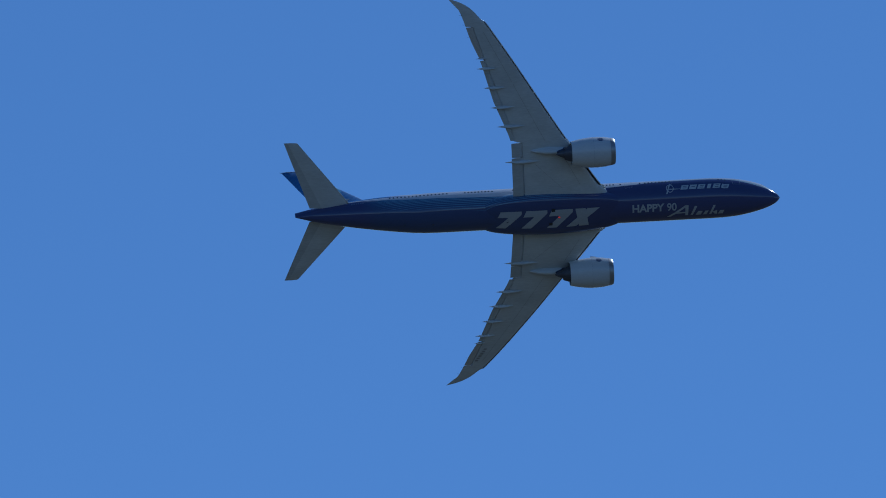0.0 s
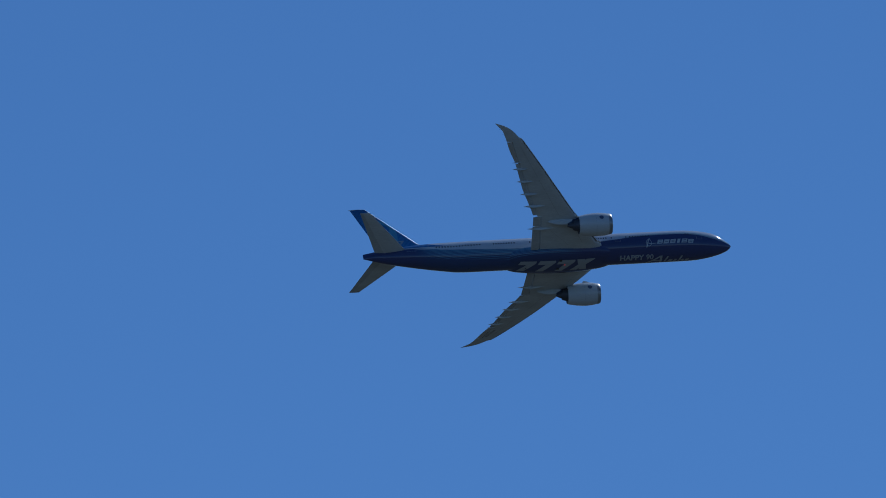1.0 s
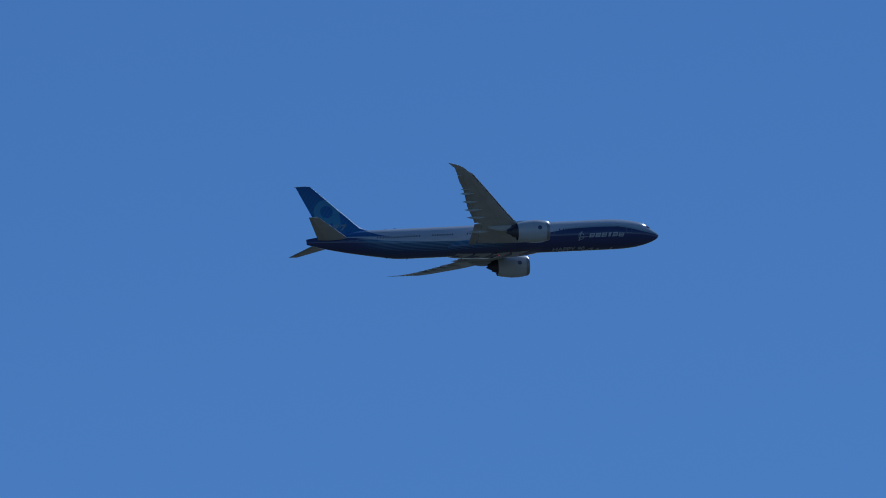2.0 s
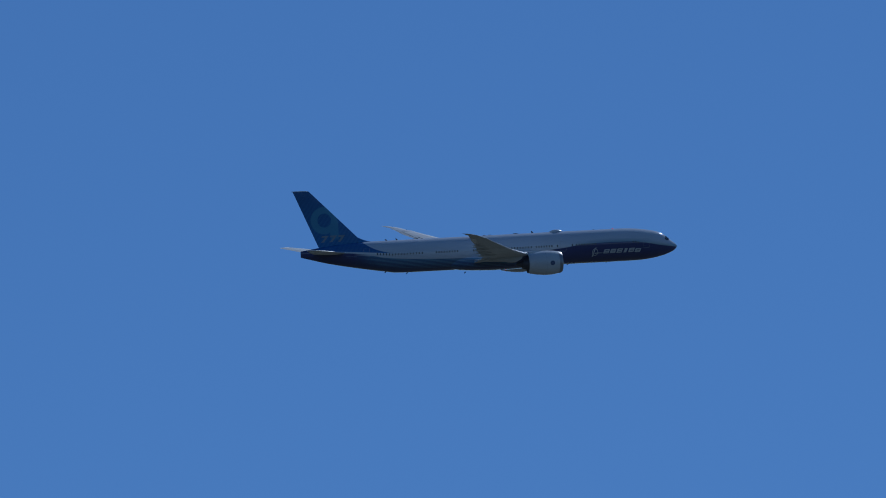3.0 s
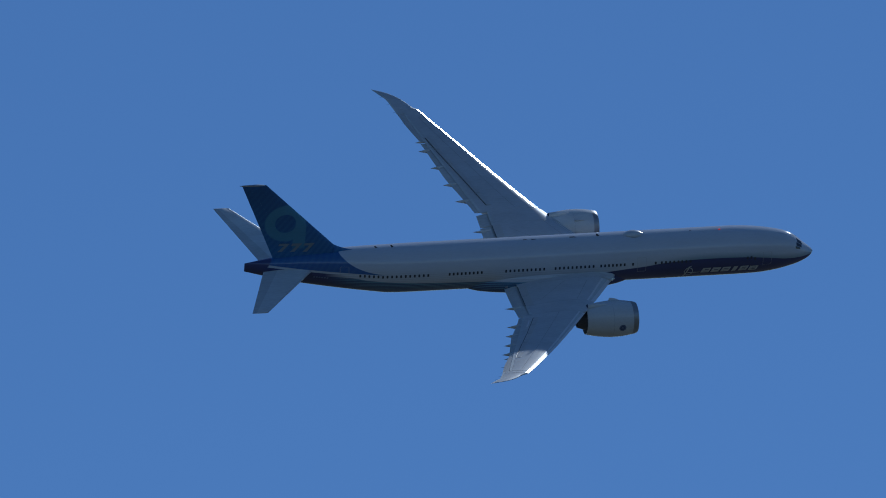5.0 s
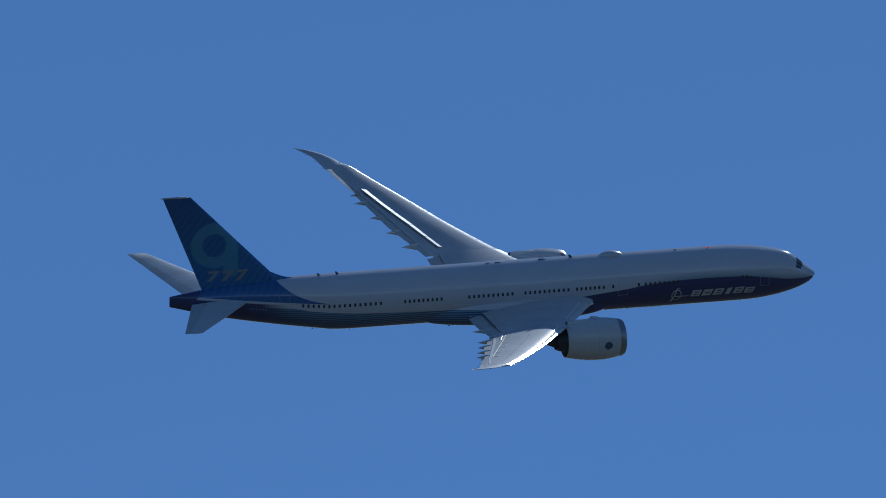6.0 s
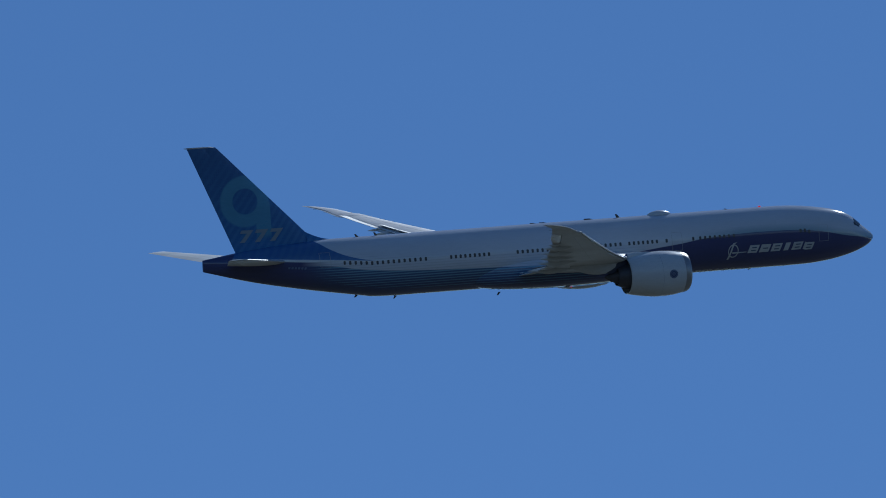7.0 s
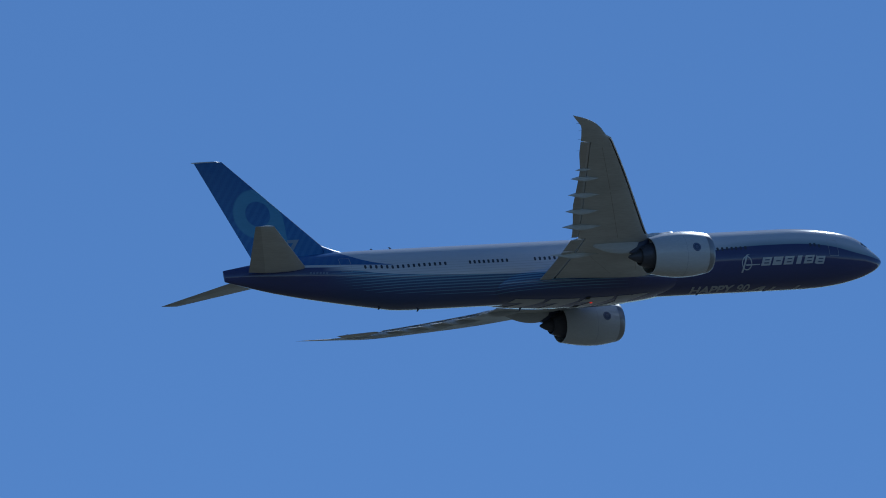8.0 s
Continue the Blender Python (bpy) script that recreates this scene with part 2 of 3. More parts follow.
def straight(points, v):
    return float(np.interp(v, [p[0] for p in points], [p[1] for p in points]))


def spin(profile, axis=(0, 0, 0), n=40, squash=1.0):
    """A body of revolution about the x axis through axis; profile: (s, radius)."""
    return loft([[(NOSE - s, axis[1] + r * math.cos(2 * math.pi * i / n), axis[2] + squash * r * math.sin(2 * math.pi * i / n)) for i in range(n)] for s, r in profile], cap=False)


def box(bm, cx, cy, cz, lx, ly, lz):
    bmesh.ops.create_cube(bm, size=1, matrix=Matrix.Translation((cx, cy, cz)) @ Matrix.Diagonal((lx, ly, lz, 1)))


# ---- ground ----
def ground():
    bm = bmesh.new()
    bmesh.ops.create_grid(bm, x_segments=60, y_segments=60, size=9000)
    for v in bm.verts:
        d = v.co.length
        v.co.z = noise.noise(v.co * 0.0009) * min(1, d / 3000) * 12 - 8 * min(1, d / 1500)
    me = bpy.data.meshes.new("ground")
    bm.to_mesh(me)
    bm.free()
    me.materials.append(ground_material())
    tagged(new("ground", me), "plain unseen ground that bounces light up under the flight path", "ground", kind="structure")


ground()

# ---- the airliner ----
plane = tagged(new("airliner"), "navy and white twin-engine wide-body airliner banking in flight", "airplane")

TOP = [(0, -0.84), (0.25, -0.48), (0.8, 0.0), (1.5, 0.56), (2.2, 1.18), (2.9, 1.7), (3.6, 2.04), (5.3, 2.5), (8.5, 2.96), (11, 3.11), (60, 3.11), (66, 2.92), (70, 2.52), (75, 1.82)]
BOT = [(0, -0.92), (0.25, -1.3), (1, -1.84), (3, -2.56), (5.6, -3.06), (8.2, -3.26), (10.5, -3.28), (54, -3.28), (56.6, -3.2), (58.2, -2.95), (63.3, -2.1), (69.5, -0.86), (75, 0.62)]
WID = [(0, 0.02), (0.25, 0.42), (1, 1.0), (2, 1.55), (3, 1.95), (5, 2.5), (7.5, 2.92), (11, 3.1), (52, 3.1), (58, 2.85), (64, 2.25), (70, 1.36), (73.5, 0.62), (75, 0.12)]


def body_ring(s, n=72):
    t, b, w = line(TOP, s), line(BOT, s), line(WID, s)
    c, h = (t + b) / 2, (t - b) / 2
    return [(NOSE - s, w * math.cos(2 * math.pi * i / n), c + h * math.sin(2 * math.pi * i / n)) for i in range(n)]


def fuselage():
    ss = [0, 0.06, 0.15, 0.3, 0.5, 0.8, 1.1, 1.5, 1.9, 2.3, 2.7, 3.1, 3.6, 4.2, 5, 6, 7, 8, 9.5, 11] + [13 + 2 * i for i in range(20)] + [53 + i for i in range(23)]
    body = part("fuselage", loft([body_ring(s) for s in ss]), M_BODY, plane, "white over navy fuselage with fine blue stripes", 50)
    rings = []
    for i in range(41):
        s = 25.3 + 20.6 * i / 40
        k = max(0.02, math.sin(math.pi * i / 40)) ** 0.48
        rings.append([(NOSE - s, (2.2 + 1.45 * k) * math.copysign(abs(math.cos(a)) ** 0.8, math.cos(a)), -1.7 + (1.15 + 0.85 * k) * math.copysign(abs(math.sin(a)) ** 0.8, math.sin(a)))
                      for a in [2 * math.pi * j / 56 for j in range(56)]])
    fair = part("belly_fairing", loft(rings), M_BODY, plane, "navy belly fairing between the wings", 50)
    return body, fair


BODY, FAIRING = fuselage()
SKIN = [BVHTree.FromPolygons([v.co[:] for v in o.data.vertices], [p.vertices[:] for p in o.data.polygons]) for o in (BODY, FAIRING)]


def on_skin(s, turn, out=0.02):
    """The point of the skin at s metres behind the nose; turn: radians from straight down towards starboard."""
    c = Vector((NOSE - s, 0, 0.5 * (line(TOP, s) + line(BOT, s)) if s < 9 or s > 58 else 0))
    way = Vector((0, -math.sin(turn), -math.cos(turn)))
    hits = [h for h in (k.ray_cast(c + way * 9, -way) for k in SKIN) if h[0]]
    p, nrm = max(((h[0], h[1]) for h in hits), key=lambda h: (h[0] - c).length)
    return p + nrm * (out if nrm.dot(way) > 0 else -out)


def decal(name, shapes, s0, turn0, material, parent, label="", out=0.02, step=0.3):
    """Flat shapes in (along, up) metres wrapped on the skin: along runs forward from s0, up runs round towards starboard."""
    bm = bmesh.new()
    for shape in shapes:
        bm.faces.new([bm.verts.new((x, y, 0)) for x, y in shape])
    wrap(bm, s0, turn0, out, step)
    return part(name, bm, material, parent, label)


def wrap(bm, s0, turn0, out=0.02, step=0.3):
    xs, ys = [v.co.x for v in bm.verts], [v.co.y for v in bm.verts]
    for lo, hi, nrm in ((min(xs), max(xs), Vector((1, 0, 0))), (min(ys), max(ys), Vector((0, 1, 0)))):
        for i in range(1, int((hi - lo) / step) + 1):
            bmesh.ops.bisect_plane(bm, geom=bm.verts[:] + bm.edges[:] + bm.faces[:], plane_co=nrm * (lo + i * step), plane_no=nrm)
    for v in bm.verts:
        v.co = on_skin(s0 - v.co.x, turn0 + v.co.y / 3.1, out)


# ---- wings ----
LE = [(1.5, 26.3), (3.4, 27.15), (4.3, 27.8), (8, 30.2), (12.7, 33.25), (19, 37.1), (25.5, 41.12), (30.8, 44.58), (31.9, 45.36), (32.2, 45.98), (33.3, 46.95), (34.2, 47.93), (35, 49.3), (35.6, 51.0)]
TE = [(1.5, 41.4), (12.5, 41.75), (14, 42.25), (16, 43.05), (19.2, 44.38), (25.5, 46.2), (29, 47.75), (32, 48.75), (33.7, 49.4), (35, 50.6), (35.6, 51.12)]
RISE = [(1.5, -1.55), (3, -1.45), (8, -1.02), (12, -0.5), (19, 0.75), (25.5, 2.15), (30, 3.2), (32.2, 3.8), (35.6, 4.88)]
GAP_IN, GAP_OUT = [(3, 39.7), (12.5, 40.1)], [(12.5, 41.0), (18.3, 42.9), (22.5, 44.4), (31, 47.3)]


def wing_z(y):
    return line(RISE, y)


def tilt(y):
    """Incidence, as a slope: the root is pitched up, the tip washed out."""
    return straight([(3, 0.045), (12, 0.022), (20, -0.02), (25, -0.035), (32, -0.05), (35.6, -0.05)], y)


def half(x, t):
    return 5 * t * (0.2969 * math.sqrt(x) - 0.126 * x - 0.3516 * x * x + 0.2843 * x ** 3 - 0.1015 * x ** 4)


def thick(y):
    return straight([(1.5, 0.135), (12, 0.105), (32, 0.085), (35.6, 0.05)], y)


def wing_point(y, s, upper, lift=0.0):
    le, te = line(LE, y), straight(TE, y)
    c = te - le
    x = min(max((s - le) / c, 0), 1)
    h = half(x, thick(y)) * c
    if upper and x < 0.13 and 4.2 < y < 31.9:
        h *= 0.45 + 0.55 * x / 0.13
    camber = 0.012 * c * math.sin(math.pi * x)
    z = wing_z(y) + camber + tilt(y) * (0.5 - x) * c + (h * 0.9 + lift if upper else -h * 1.1 - lift)
    return Vector((NOSE - s, y, z))


def nose_cut(y):
    """How far the fixed wing's blunt nose lies behind the slat's."""
    return 0.5 if 4.2 < y < 9.7 else 0.3 if 12.5 < y < 31.9 else 0.0


def cut(y):
    if y < 3.4 or y > 31.2:
        return None
    return straight(GAP_IN, y) if y < 12.45 else straight(GAP_OUT, y)


def wing_ring(y, n=18):
    le, te = line(LE, y) + nose_cut(y), straight(TE, y)
    end = cut(y) or te - 0.01
    xs = [(1 - math.cos(math.pi * i / n / 1.0)) / 2 if i < n / 2 else 0.5 + (i / n - 0.5) for i in range(n + 1)]
    up = [wing_point(y, le + (end - le) * x, True) for x in reversed(xs)]
    lo = [wing_point(y, le + (end - le) * x, False) for x in xs[1:]]
    return up + lo


def mirrored(bm, side):
    if side < 0:
        bmesh.ops.scale(bm, vec=(1, -1, 1), verts=bm.verts)
    return bm


def panel(y0, y1, front, back, drop, turn, n=7, m=9):
    """A flap, aileron or spoiler body: front(y) and back(y) in metres behind the nose, dropped and turned down by degrees."""
    rings = []
    for i in range(m):
        y = y0 + (y1 - y0) * i / (m - 1)
        a, b = front(y), back(y)
        hinge = (wing_point(y, a, True) + wing_point(y, a, False)) / 2
        up, lo = [], []
        for j in range(n + 1):
            x = j / n
            s = a + (b - a) * x
            f = min(1, math.sqrt(x * 4 + 0.02))
            mid = (wing_point(y, s, True) + wing_point(y, s, False)) / 2
            up.append(mid + (wing_point(y, s, True) - mid) * f)
            lo.append(mid + (wing_point(y, s, False) - mid) * f - Vector((0, 0, 0.012)))
        ring = list(reversed(up)) + lo
        ca, sa = math.cos(radians(turn)), math.sin(radians(turn))
        out = []
        for p in ring:
            dx, dz = p.x - hinge.x, p.z - hinge.z
            out.append((hinge.x + dx * ca, p.y, hinge.z + dz * ca + dx * sa - drop))
        rings.append(out)
    return loft(rings)


def lid(y0, y1, front, back, lift, thickness, m=7):
    """A thin panel that lies on the upper skin and juts out over the gap behind it."""
    rings = []
    for i in range(m):
        y = y0 + (y1 - y0) * i / (m - 1)
        a, b = front(y), back(y)
        up = [wing_point(y, a + (b - a) * j / 4, True, lift + 0.03 * (j / 4)) for j in range(5)]
        lo = [p - Vector((0, 0, thickness)) for p in reversed(up)]
        rings.append(up + lo)
    return loft(rings)


def upper_skin(y0, y1, m=24, n=22):
    """The smooth panelled skin on top of the wing, from behind the slats to the gap ahead of the flaps."""
    rings = []
    for i in range(m):
        y = y0 + (y1 - y0) * i / (m - 1)
        le = line(LE, y)
        c = straight(TE, y) - le
        a, b = le + (0.08 * c + 0.2 if nose_cut(y) else 0.12), (cut(y) or straight(TE, y) - 0.25) - 0.06
        up = [wing_point(y, a + (b - a) * j / n, True, 0.02) for j in range(n + 1)]
        rings.append(up + [p - Vector((0, 0, 0.008)) for p in reversed(up)])
    return loft(rings)


def canoe(y, s0, s1, r, drop):
    rings = []
    for i in range(15):
        x = i / 14
        s = s0 + (s1 - s0) * x
        k = max(0.03, math.sin(math.pi / 2 * min(1, x / 0.62)) ** 1.1 if x < 0.62 else ((1 - x) / 0.38) ** 0.9)
        base = wing_point(y, min(s, straight(TE, y)), False).z
        rings.append([(NOSE - s, y + 0.72 * r * k * math.cos(a), base - drop * x - 0.25 * r * k + 1.15 * r * k * math.sin(a)) for a in [2 * math.pi * j / 14 for j in range(14)]])
    return loft(rings)


RAISED = []                                      # port spoilers and aileron that lift to roll the aircraft back, with their hinge ends
SPOILER_UP = [(0, 0), (4.3, 0), (4.7, 5), (5.2, 13), (5.8, 18), (6.2, 17), (6.6, 14), (7.2, 12), (8, 12)]
AILERON_UP = [(0, 0), (4.3, 0), (4.8, 4), (5.4, 9), (5.8, 12), (6.6, 14), (7.2, 14), (8, 14)]


def wing(side):
    name = "port" if side > 0 else "starboard"
    ys = [1.5, 2.4, 3.39, 3.41, 4.19, 4.21, 5.5, 7, 8.5, 9.69, 9.71, 11.3, 12.44, 12.46, 12.49, 12.51, 13.5, 15, 17, 19, 21, 23, 25, 27, 29, 30.4, 31.19, 31.21, 31.89, 31.91, 32.2, 32.8, 33.3, 33.8, 34.2, 34.6, 35, 35.3, 35.5, 35.6]
    w = part("wing", mirrored(loft([wing_ring(y) for y in ys]), side), M_WING, plane, "grey swept wing with a raked curved tip", 40)
    for y0, y1 in ((3.45, 4.18), (4.22, 9.68), (9.72, 12.43), (12.52, 31.15), (31.22, 31.88), (31.92, 35.2)):
        part("upper_skin", mirrored(upper_skin(y0, y1, 40 if y1 - y0 > 9 else 9), side), M_TOP, w, "smooth satin upper wing skin")
    # bright bare slats, drooped a little ahead of the wing's blunt nose; a near-black strip paints the hollow's shade
    for y0, y1 in ((4.25, 9.65), (12.55, 16.4), (16.44, 20.4), (20.44, 24.3), (24.34, 28.1), (28.14, 31.87)):
        rings, coves = [], []
        for i in range(7):
            y = y0 + (y1 - y0) * i / 6
            c = straight(TE, y) - line(LE, y)
            le = line(LE, y) + 0.05
            chord = 0.08 * c + 0.12
            back = wing_point(y, le + chord, True, 0.035)
            tip = back.z - 0.47 * chord
            upper = [Vector((NOSE - le - chord * g, y, tip + (back.z - tip) * g ** 0.97)) for g in (1, 0.85, 0.7, 0.55, 0.4, 0.27, 0.16, 0.08, 0.03)]
            under = [Vector((NOSE - le - chord * g, y, tip + (back.z - tip) * g ** 0.97 - d)) for g, d in ((0.3, 0.14), (0.55, 0.1), (0.8, 0.05))]
            rings.append(upper + [Vector((NOSE - le + 0.015, y, tip - 0.05)), Vector((NOSE - le - 0.04, y, tip - 0.10)), Vector((NOSE - le - 0.12, y, tip - 0.11))] + under)
            coves.append([Vector((NOSE - le - 0.125, y, tip - 0.117))] + [p - Vector((0, 0, 0.012)) for p in under])
        sl = part("slat", mirrored(loft(rings), side), M_METAL, w, "bright metal slat")
        part("slat_shade_strip", mirrored(loft(coves, False, False), side), M_BLACK, sl, "near-black strip painted as shade behind the slat")
    gi, go, te = (lambda y: straight(GAP_IN, y)), (lambda y: straight(GAP_OUT, y)), (lambda y: straight(TE, y))
    part("inboard_flap", mirrored(panel(3.5, 9.9, lambda y: gi(y) + 0.08, lambda y: te(y) + 0.1, 0.10, 5), side), M_FLAP, w)
    part("flaperon", mirrored(panel(10.0, 12.3, lambda y: gi(y) + 0.08, lambda y: te(y) + 0.06, 0.06, 4), side), M_FLAP, w)
    part("outboard_flap", mirrored(panel(12.75, 25.8, lambda y: go(y) + 0.08, lambda y: te(y) + 0.06, 0.05, 3, m=13), side), M_FLAP, w)
    al = part("aileron", mirrored(panel(26.0, 31.1, lambda y: go(y) + 0.07, lambda y: te(y), 0.02, 0), side), M_SPOILER, w)
    if side > 0:
        RAISED.append((al, wing_point(26.0, go(26.0), True), wing_point(31.1, go(31.1), True), AILERON_UP))
    # rounded metal ridge added on the upper skin so that it glints as a streak
    if side < 0:
        rings = []
        for i in range(14):
            y = 14.3 + 2.2 * i / 13
            q = wing_point(y, 40.95 + 0.385 * (y - 14.3), True)
            rings.append([q + Vector((-0.2 * math.cos(a), 0, -0.05 + 0.12 * math.sin(a))) for a in [math.pi * j / 7 for j in range(8)]])
        part("glint_ridge", mirrored(loft(rings), side), M_METAL, w, "rounded metal ridge added to catch a streak of sun")
    for g, y0, y1 in ((gi, 3.45, 12.4), (go, 12.5, 31.15)):
        part("trailing_skin", mirrored(lid(y0, y1, lambda y: g(y) - 0.05, lambda y: g(y) + 0.3, 0.0, 0.03, 12), side), M_WING, w)
    for y0, y1 in ((4.2, 6.9), (7.0, 9.8), (13.6, 15.9), (16.0, 18.7), (18.8, 21.5), (21.6, 24.2), (24.3, 26.6)):
        g = gi if y0 < 12 else go
        ahead, behind = (0.75, 0.25) if y0 < 12 else (0.85, -0.2)
        shift = lambda y: straight([(12.5, 0.0), (13.5, 1.0), (26, 0.0)], y)
        front, back = (lambda y: g(y) - shift(y) - ahead), (lambda y: g(y) - shift(y) + behind)
        ob = part("spoiler", mirrored(lid(y0, y1, front, back, 0.032, 0.05), side), M_SPOILER, w)
        # thin dark strip laid on the skin as the shadow behind the spoiler
        part("spoiler_shade_strip", mirrored(lid(y0, y1, back, lambda y: back(y) + 0.09, 0.028, 0.01), side), M_BLACK, w, "dark strip painted as the shade behind the spoiler")
        if side > 0 and y0 > 12:
            RAISED.append((ob, wing_point(y0, front(y0), True), wing_point(y1, front(y1), True), SPOILER_UP))
    for y, s0, s1, r in ((9.3, 37.3, 42.85, 0.34), (15.2, 39.6, 44.0, 0.33), (18.3, 41.1, 44.95, 0.31), (21.5, 42.4, 45.95, 0.29), (24.6, 43.7, 46.95, 0.26), (26.2, 45.2, 47.1, 0.13)):
        part("flap_fairing", mirrored(canoe(y, s0, s1, r, 0.2), side), M_WING, w, "pointed flap track fairing")
    # thin seams between skin panels
    for (ya, sa), (yb, sb) in (((4.6, 34.0), (8.8, 38.2)), ((12.6, 36.6), (22.0, 41.4)), ((5.0, 31.2), (9.6, 33.6)), ((22.4, 41.6), (30.4, 45.8))):
        for up in (False, True):
            rings = []
            for i in range(9):
                f = i / 8
                y, sx = ya + (yb - ya) * f, sa + (sb - sa) * f
                rings.append([wing_point(y, sx - 0.025, up, 0.026 if up else 0.006), wing_point(y, sx + 0.025, up, 0.026 if up else 0.006)])
            part("panel_seam", mirrored(loft(rings, False, False), side), M_LIP, w)
    # short rods that bleed off static, along the tip
    for y in (29.5, 31.5, 33, 34.2):
        bm = bmesh.new()
        p = (wing_point(y, te(y), True) + wing_point(y, te(y), False)) / 2
        box(bm, p.x - 0.12, y, p.z, 0.4, 0.02, 0.02)
        part("static_wick", mirrored(bm, side), M_BLACK, al if y < 31 else w)
    bm = bmesh.new()
    bmesh.ops.create_uvsphere(bm, u_segments=10, v_segments=6, radius=0.06, matrix=Matrix.Translation(wing_point(32.6, line(LE, 32.6) + 0.1, True)) @ Matrix.Diagonal((2, 1, 1, 1)))
    part("tip_light", mirrored(bm, side), M_GLASS, w)
    return w


def root_light(side, w):
    """Two round lamps behind a clear cover in the wing root."""
    for y, r in ((3.8, 0.2), (4.12, 0.15)):
        p = wing_point(y, line(LE, y), False) + Vector((0.02, 0, 0.03))
        bm = bmesh.new()
        bmesh.ops.create_uvsphere(bm, u_segments=14, v_segments=8, radius=r, matrix=Matrix.Translation(p) @ Matrix.Diagonal((1.2, 1, 0.9, 1)))
        part("landing_light", mirrored(bm, side), M_LAMP, w, "clear landing light in the wing root")


WINGS = {side: wing(side) for side in (1, -1)}


# ---- engines ----
EY, EZ = 11.08, -2.42


def engine(side):
    e = part("engine", spin([(26.75, 2.13), (27.6, 2.28), (28.6, 2.35), (29.6, 2.34), (30.8, 2.22), (31.8, 2.05), (32.7, 1.86), (32.72, 1.80), (31.9, 1.86), (30.5, 1.95)], (0, side * EY, EZ), 56), M_NACELLE, plane, "pale grey engine nacelle with a dark round badge", 30)
    ax = (0, side * EY, EZ)
    part("inlet_lip", spin([(26.74, 2.132), (26.4, 2.08), (26.14, 2.0), (26.02, 1.92), (26.0, 1.84), (26.08, 1.76), (26.3, 1.70), (26.9, 1.68)], ax, 56), M_LIP, e, "dark metal inlet lip")
    part("inlet_duct", spin([(26.9, 1.68), (27.6, 1.71), (28.4, 1.73)], ax, 48), M_DARK, e)
    bm = spin([(27.5, 0.02), (27.7, 0.22), (28.0, 0.42), (28.4, 0.55)], ax, 24)
    part("spinner", bm, M_BLACK, e)
    bm = bmesh.new()
    for i in range(16):
        a = 2 * math.pi * i / 16
        q = []
        for r, d, tw in ((0.5, 0.10, 0.18), (1.1, 0.22, 0.26), (1.72, 0.30, 0.22)):
            for sgn in (-1, 1):
                q.append(bm.verts.new((NOSE - 28.35 + sgn * d, ax[1] + r * math.cos(a + sgn * tw * 0.5), ax[2] + r * math.sin(a + sgn * tw * 0.5))))
        for j in (0, 2):
            bm.faces.new((q[j], q[j + 1], q[j + 3], q[j + 2]))
    part("fan", bm, M_LIP, e)
    part("fan_backing", spin([(28.6, 0.02), (28.6, 1.9)], ax, 32), M_DARK, e)
    part("core_cowl", spin([(30.6, 1.72), (31.6, 1.55), (32.6, 1.30), (33.4, 1.04), (33.75, 0.92), (33.75, 0.86), (33.2, 0.85)], ax, 40), M_CORE, e, "dark core cowl")
    part("exhaust_cone", spin([(33.2, 0.74), (33.7, 0.70), (34.4, 0.42), (34.9, 0.16), (35.05, 0.02)], ax, 28), M_CORE, e, "dark exhaust cone")
    # pylon: from the crown of the nacelle back under the wing
    rings = []
    for i in range(13):
        s = 28.3 + 8.4 * i / 12
        w = 0.36 * max(0.06, math.sin(math.pi * min(1, (i + 0.6) / 12.6))) ** 0.6
        top = straight([(28.3, -0.42), (30, -0.05), (32.4, 0.0), (33, -0.75), (36.7, -1.2)], s)
        low = straight([(28.3, -0.6), (32.0, -1.2), (34.0, -2.15), (35.2, -1.9), (36.7, -1.35)], s)
        rings.append([(NOSE - s, side * EY + w * a, low + (top - low) * b) for a, b in ((-0.6, 0), (-1, 0.25), (-1, 0.8), (-0.5, 1), (0.5, 1), (1, 0.8), (1, 0.25), (0.6, 0))])
    part("pylon_cap", loft(rings[:7]), M_NACELLE, e, "pale pylon cap ahead of the wing")
    part("pylon", loft(rings[6:]), M_PYLON, e, "dark blue pylon under the wing")
    rings = []
    for i in range(12):
        x = i / 11
        s = 33.4 + 5.4 * x
        k = max(0.04, math.sin(math.pi * (0.12 + 0.88 * x))) ** 0.7
        base = wing_point(EY, s, False).z
        rings.append([(NOSE - s, side * EY + 0.5 * k * math.cos(a), base - 0.12 + 0.88 * k * math.sin(a)) for a in [2 * math.pi * j / 14 for j in range(14)]])
    part("pylon_fairing", loft(rings), M_WING, e, "grey fairing behind the pylon")
    for face in (1, -1):
        # round badge with a pale ring on both flanks
        for r0, r1, mat, out in ((0.0, 0.46, M_BADGE, 0.012), (0.33, 0.40, M_RING, 0.02), (0.10, 0.17, M_RING, 0.022)):
            bm = bmesh.new()
            rows = []
            for r in ([r0, (r0 + r1) / 2, r1] if r0 else [0.02, 0.2, r1]):
                row = []
                for i in range(24):
                    a = 2 * math.pi * i / 24
                    s, h = 28.25 + r * math.cos(a), r * math.sin(a)
                    rad = straight([(27.6, 2.28), (28.6, 2.35), (29.6, 2.34)], s) + out
                    th = h / rad
                    row.append(bm.verts.new((NOSE - s, side * EY + face * rad * math.cos(th), EZ + rad * math.sin(th))))
                rows.append(row)
            for a, b in zip(rows, rows[1:]):
                for i in range(24):
                    bm.faces.new((a[i], a[(i + 1) % 24], b[(i + 1) % 24], b[i]))
            part("badge", bm, mat, e)
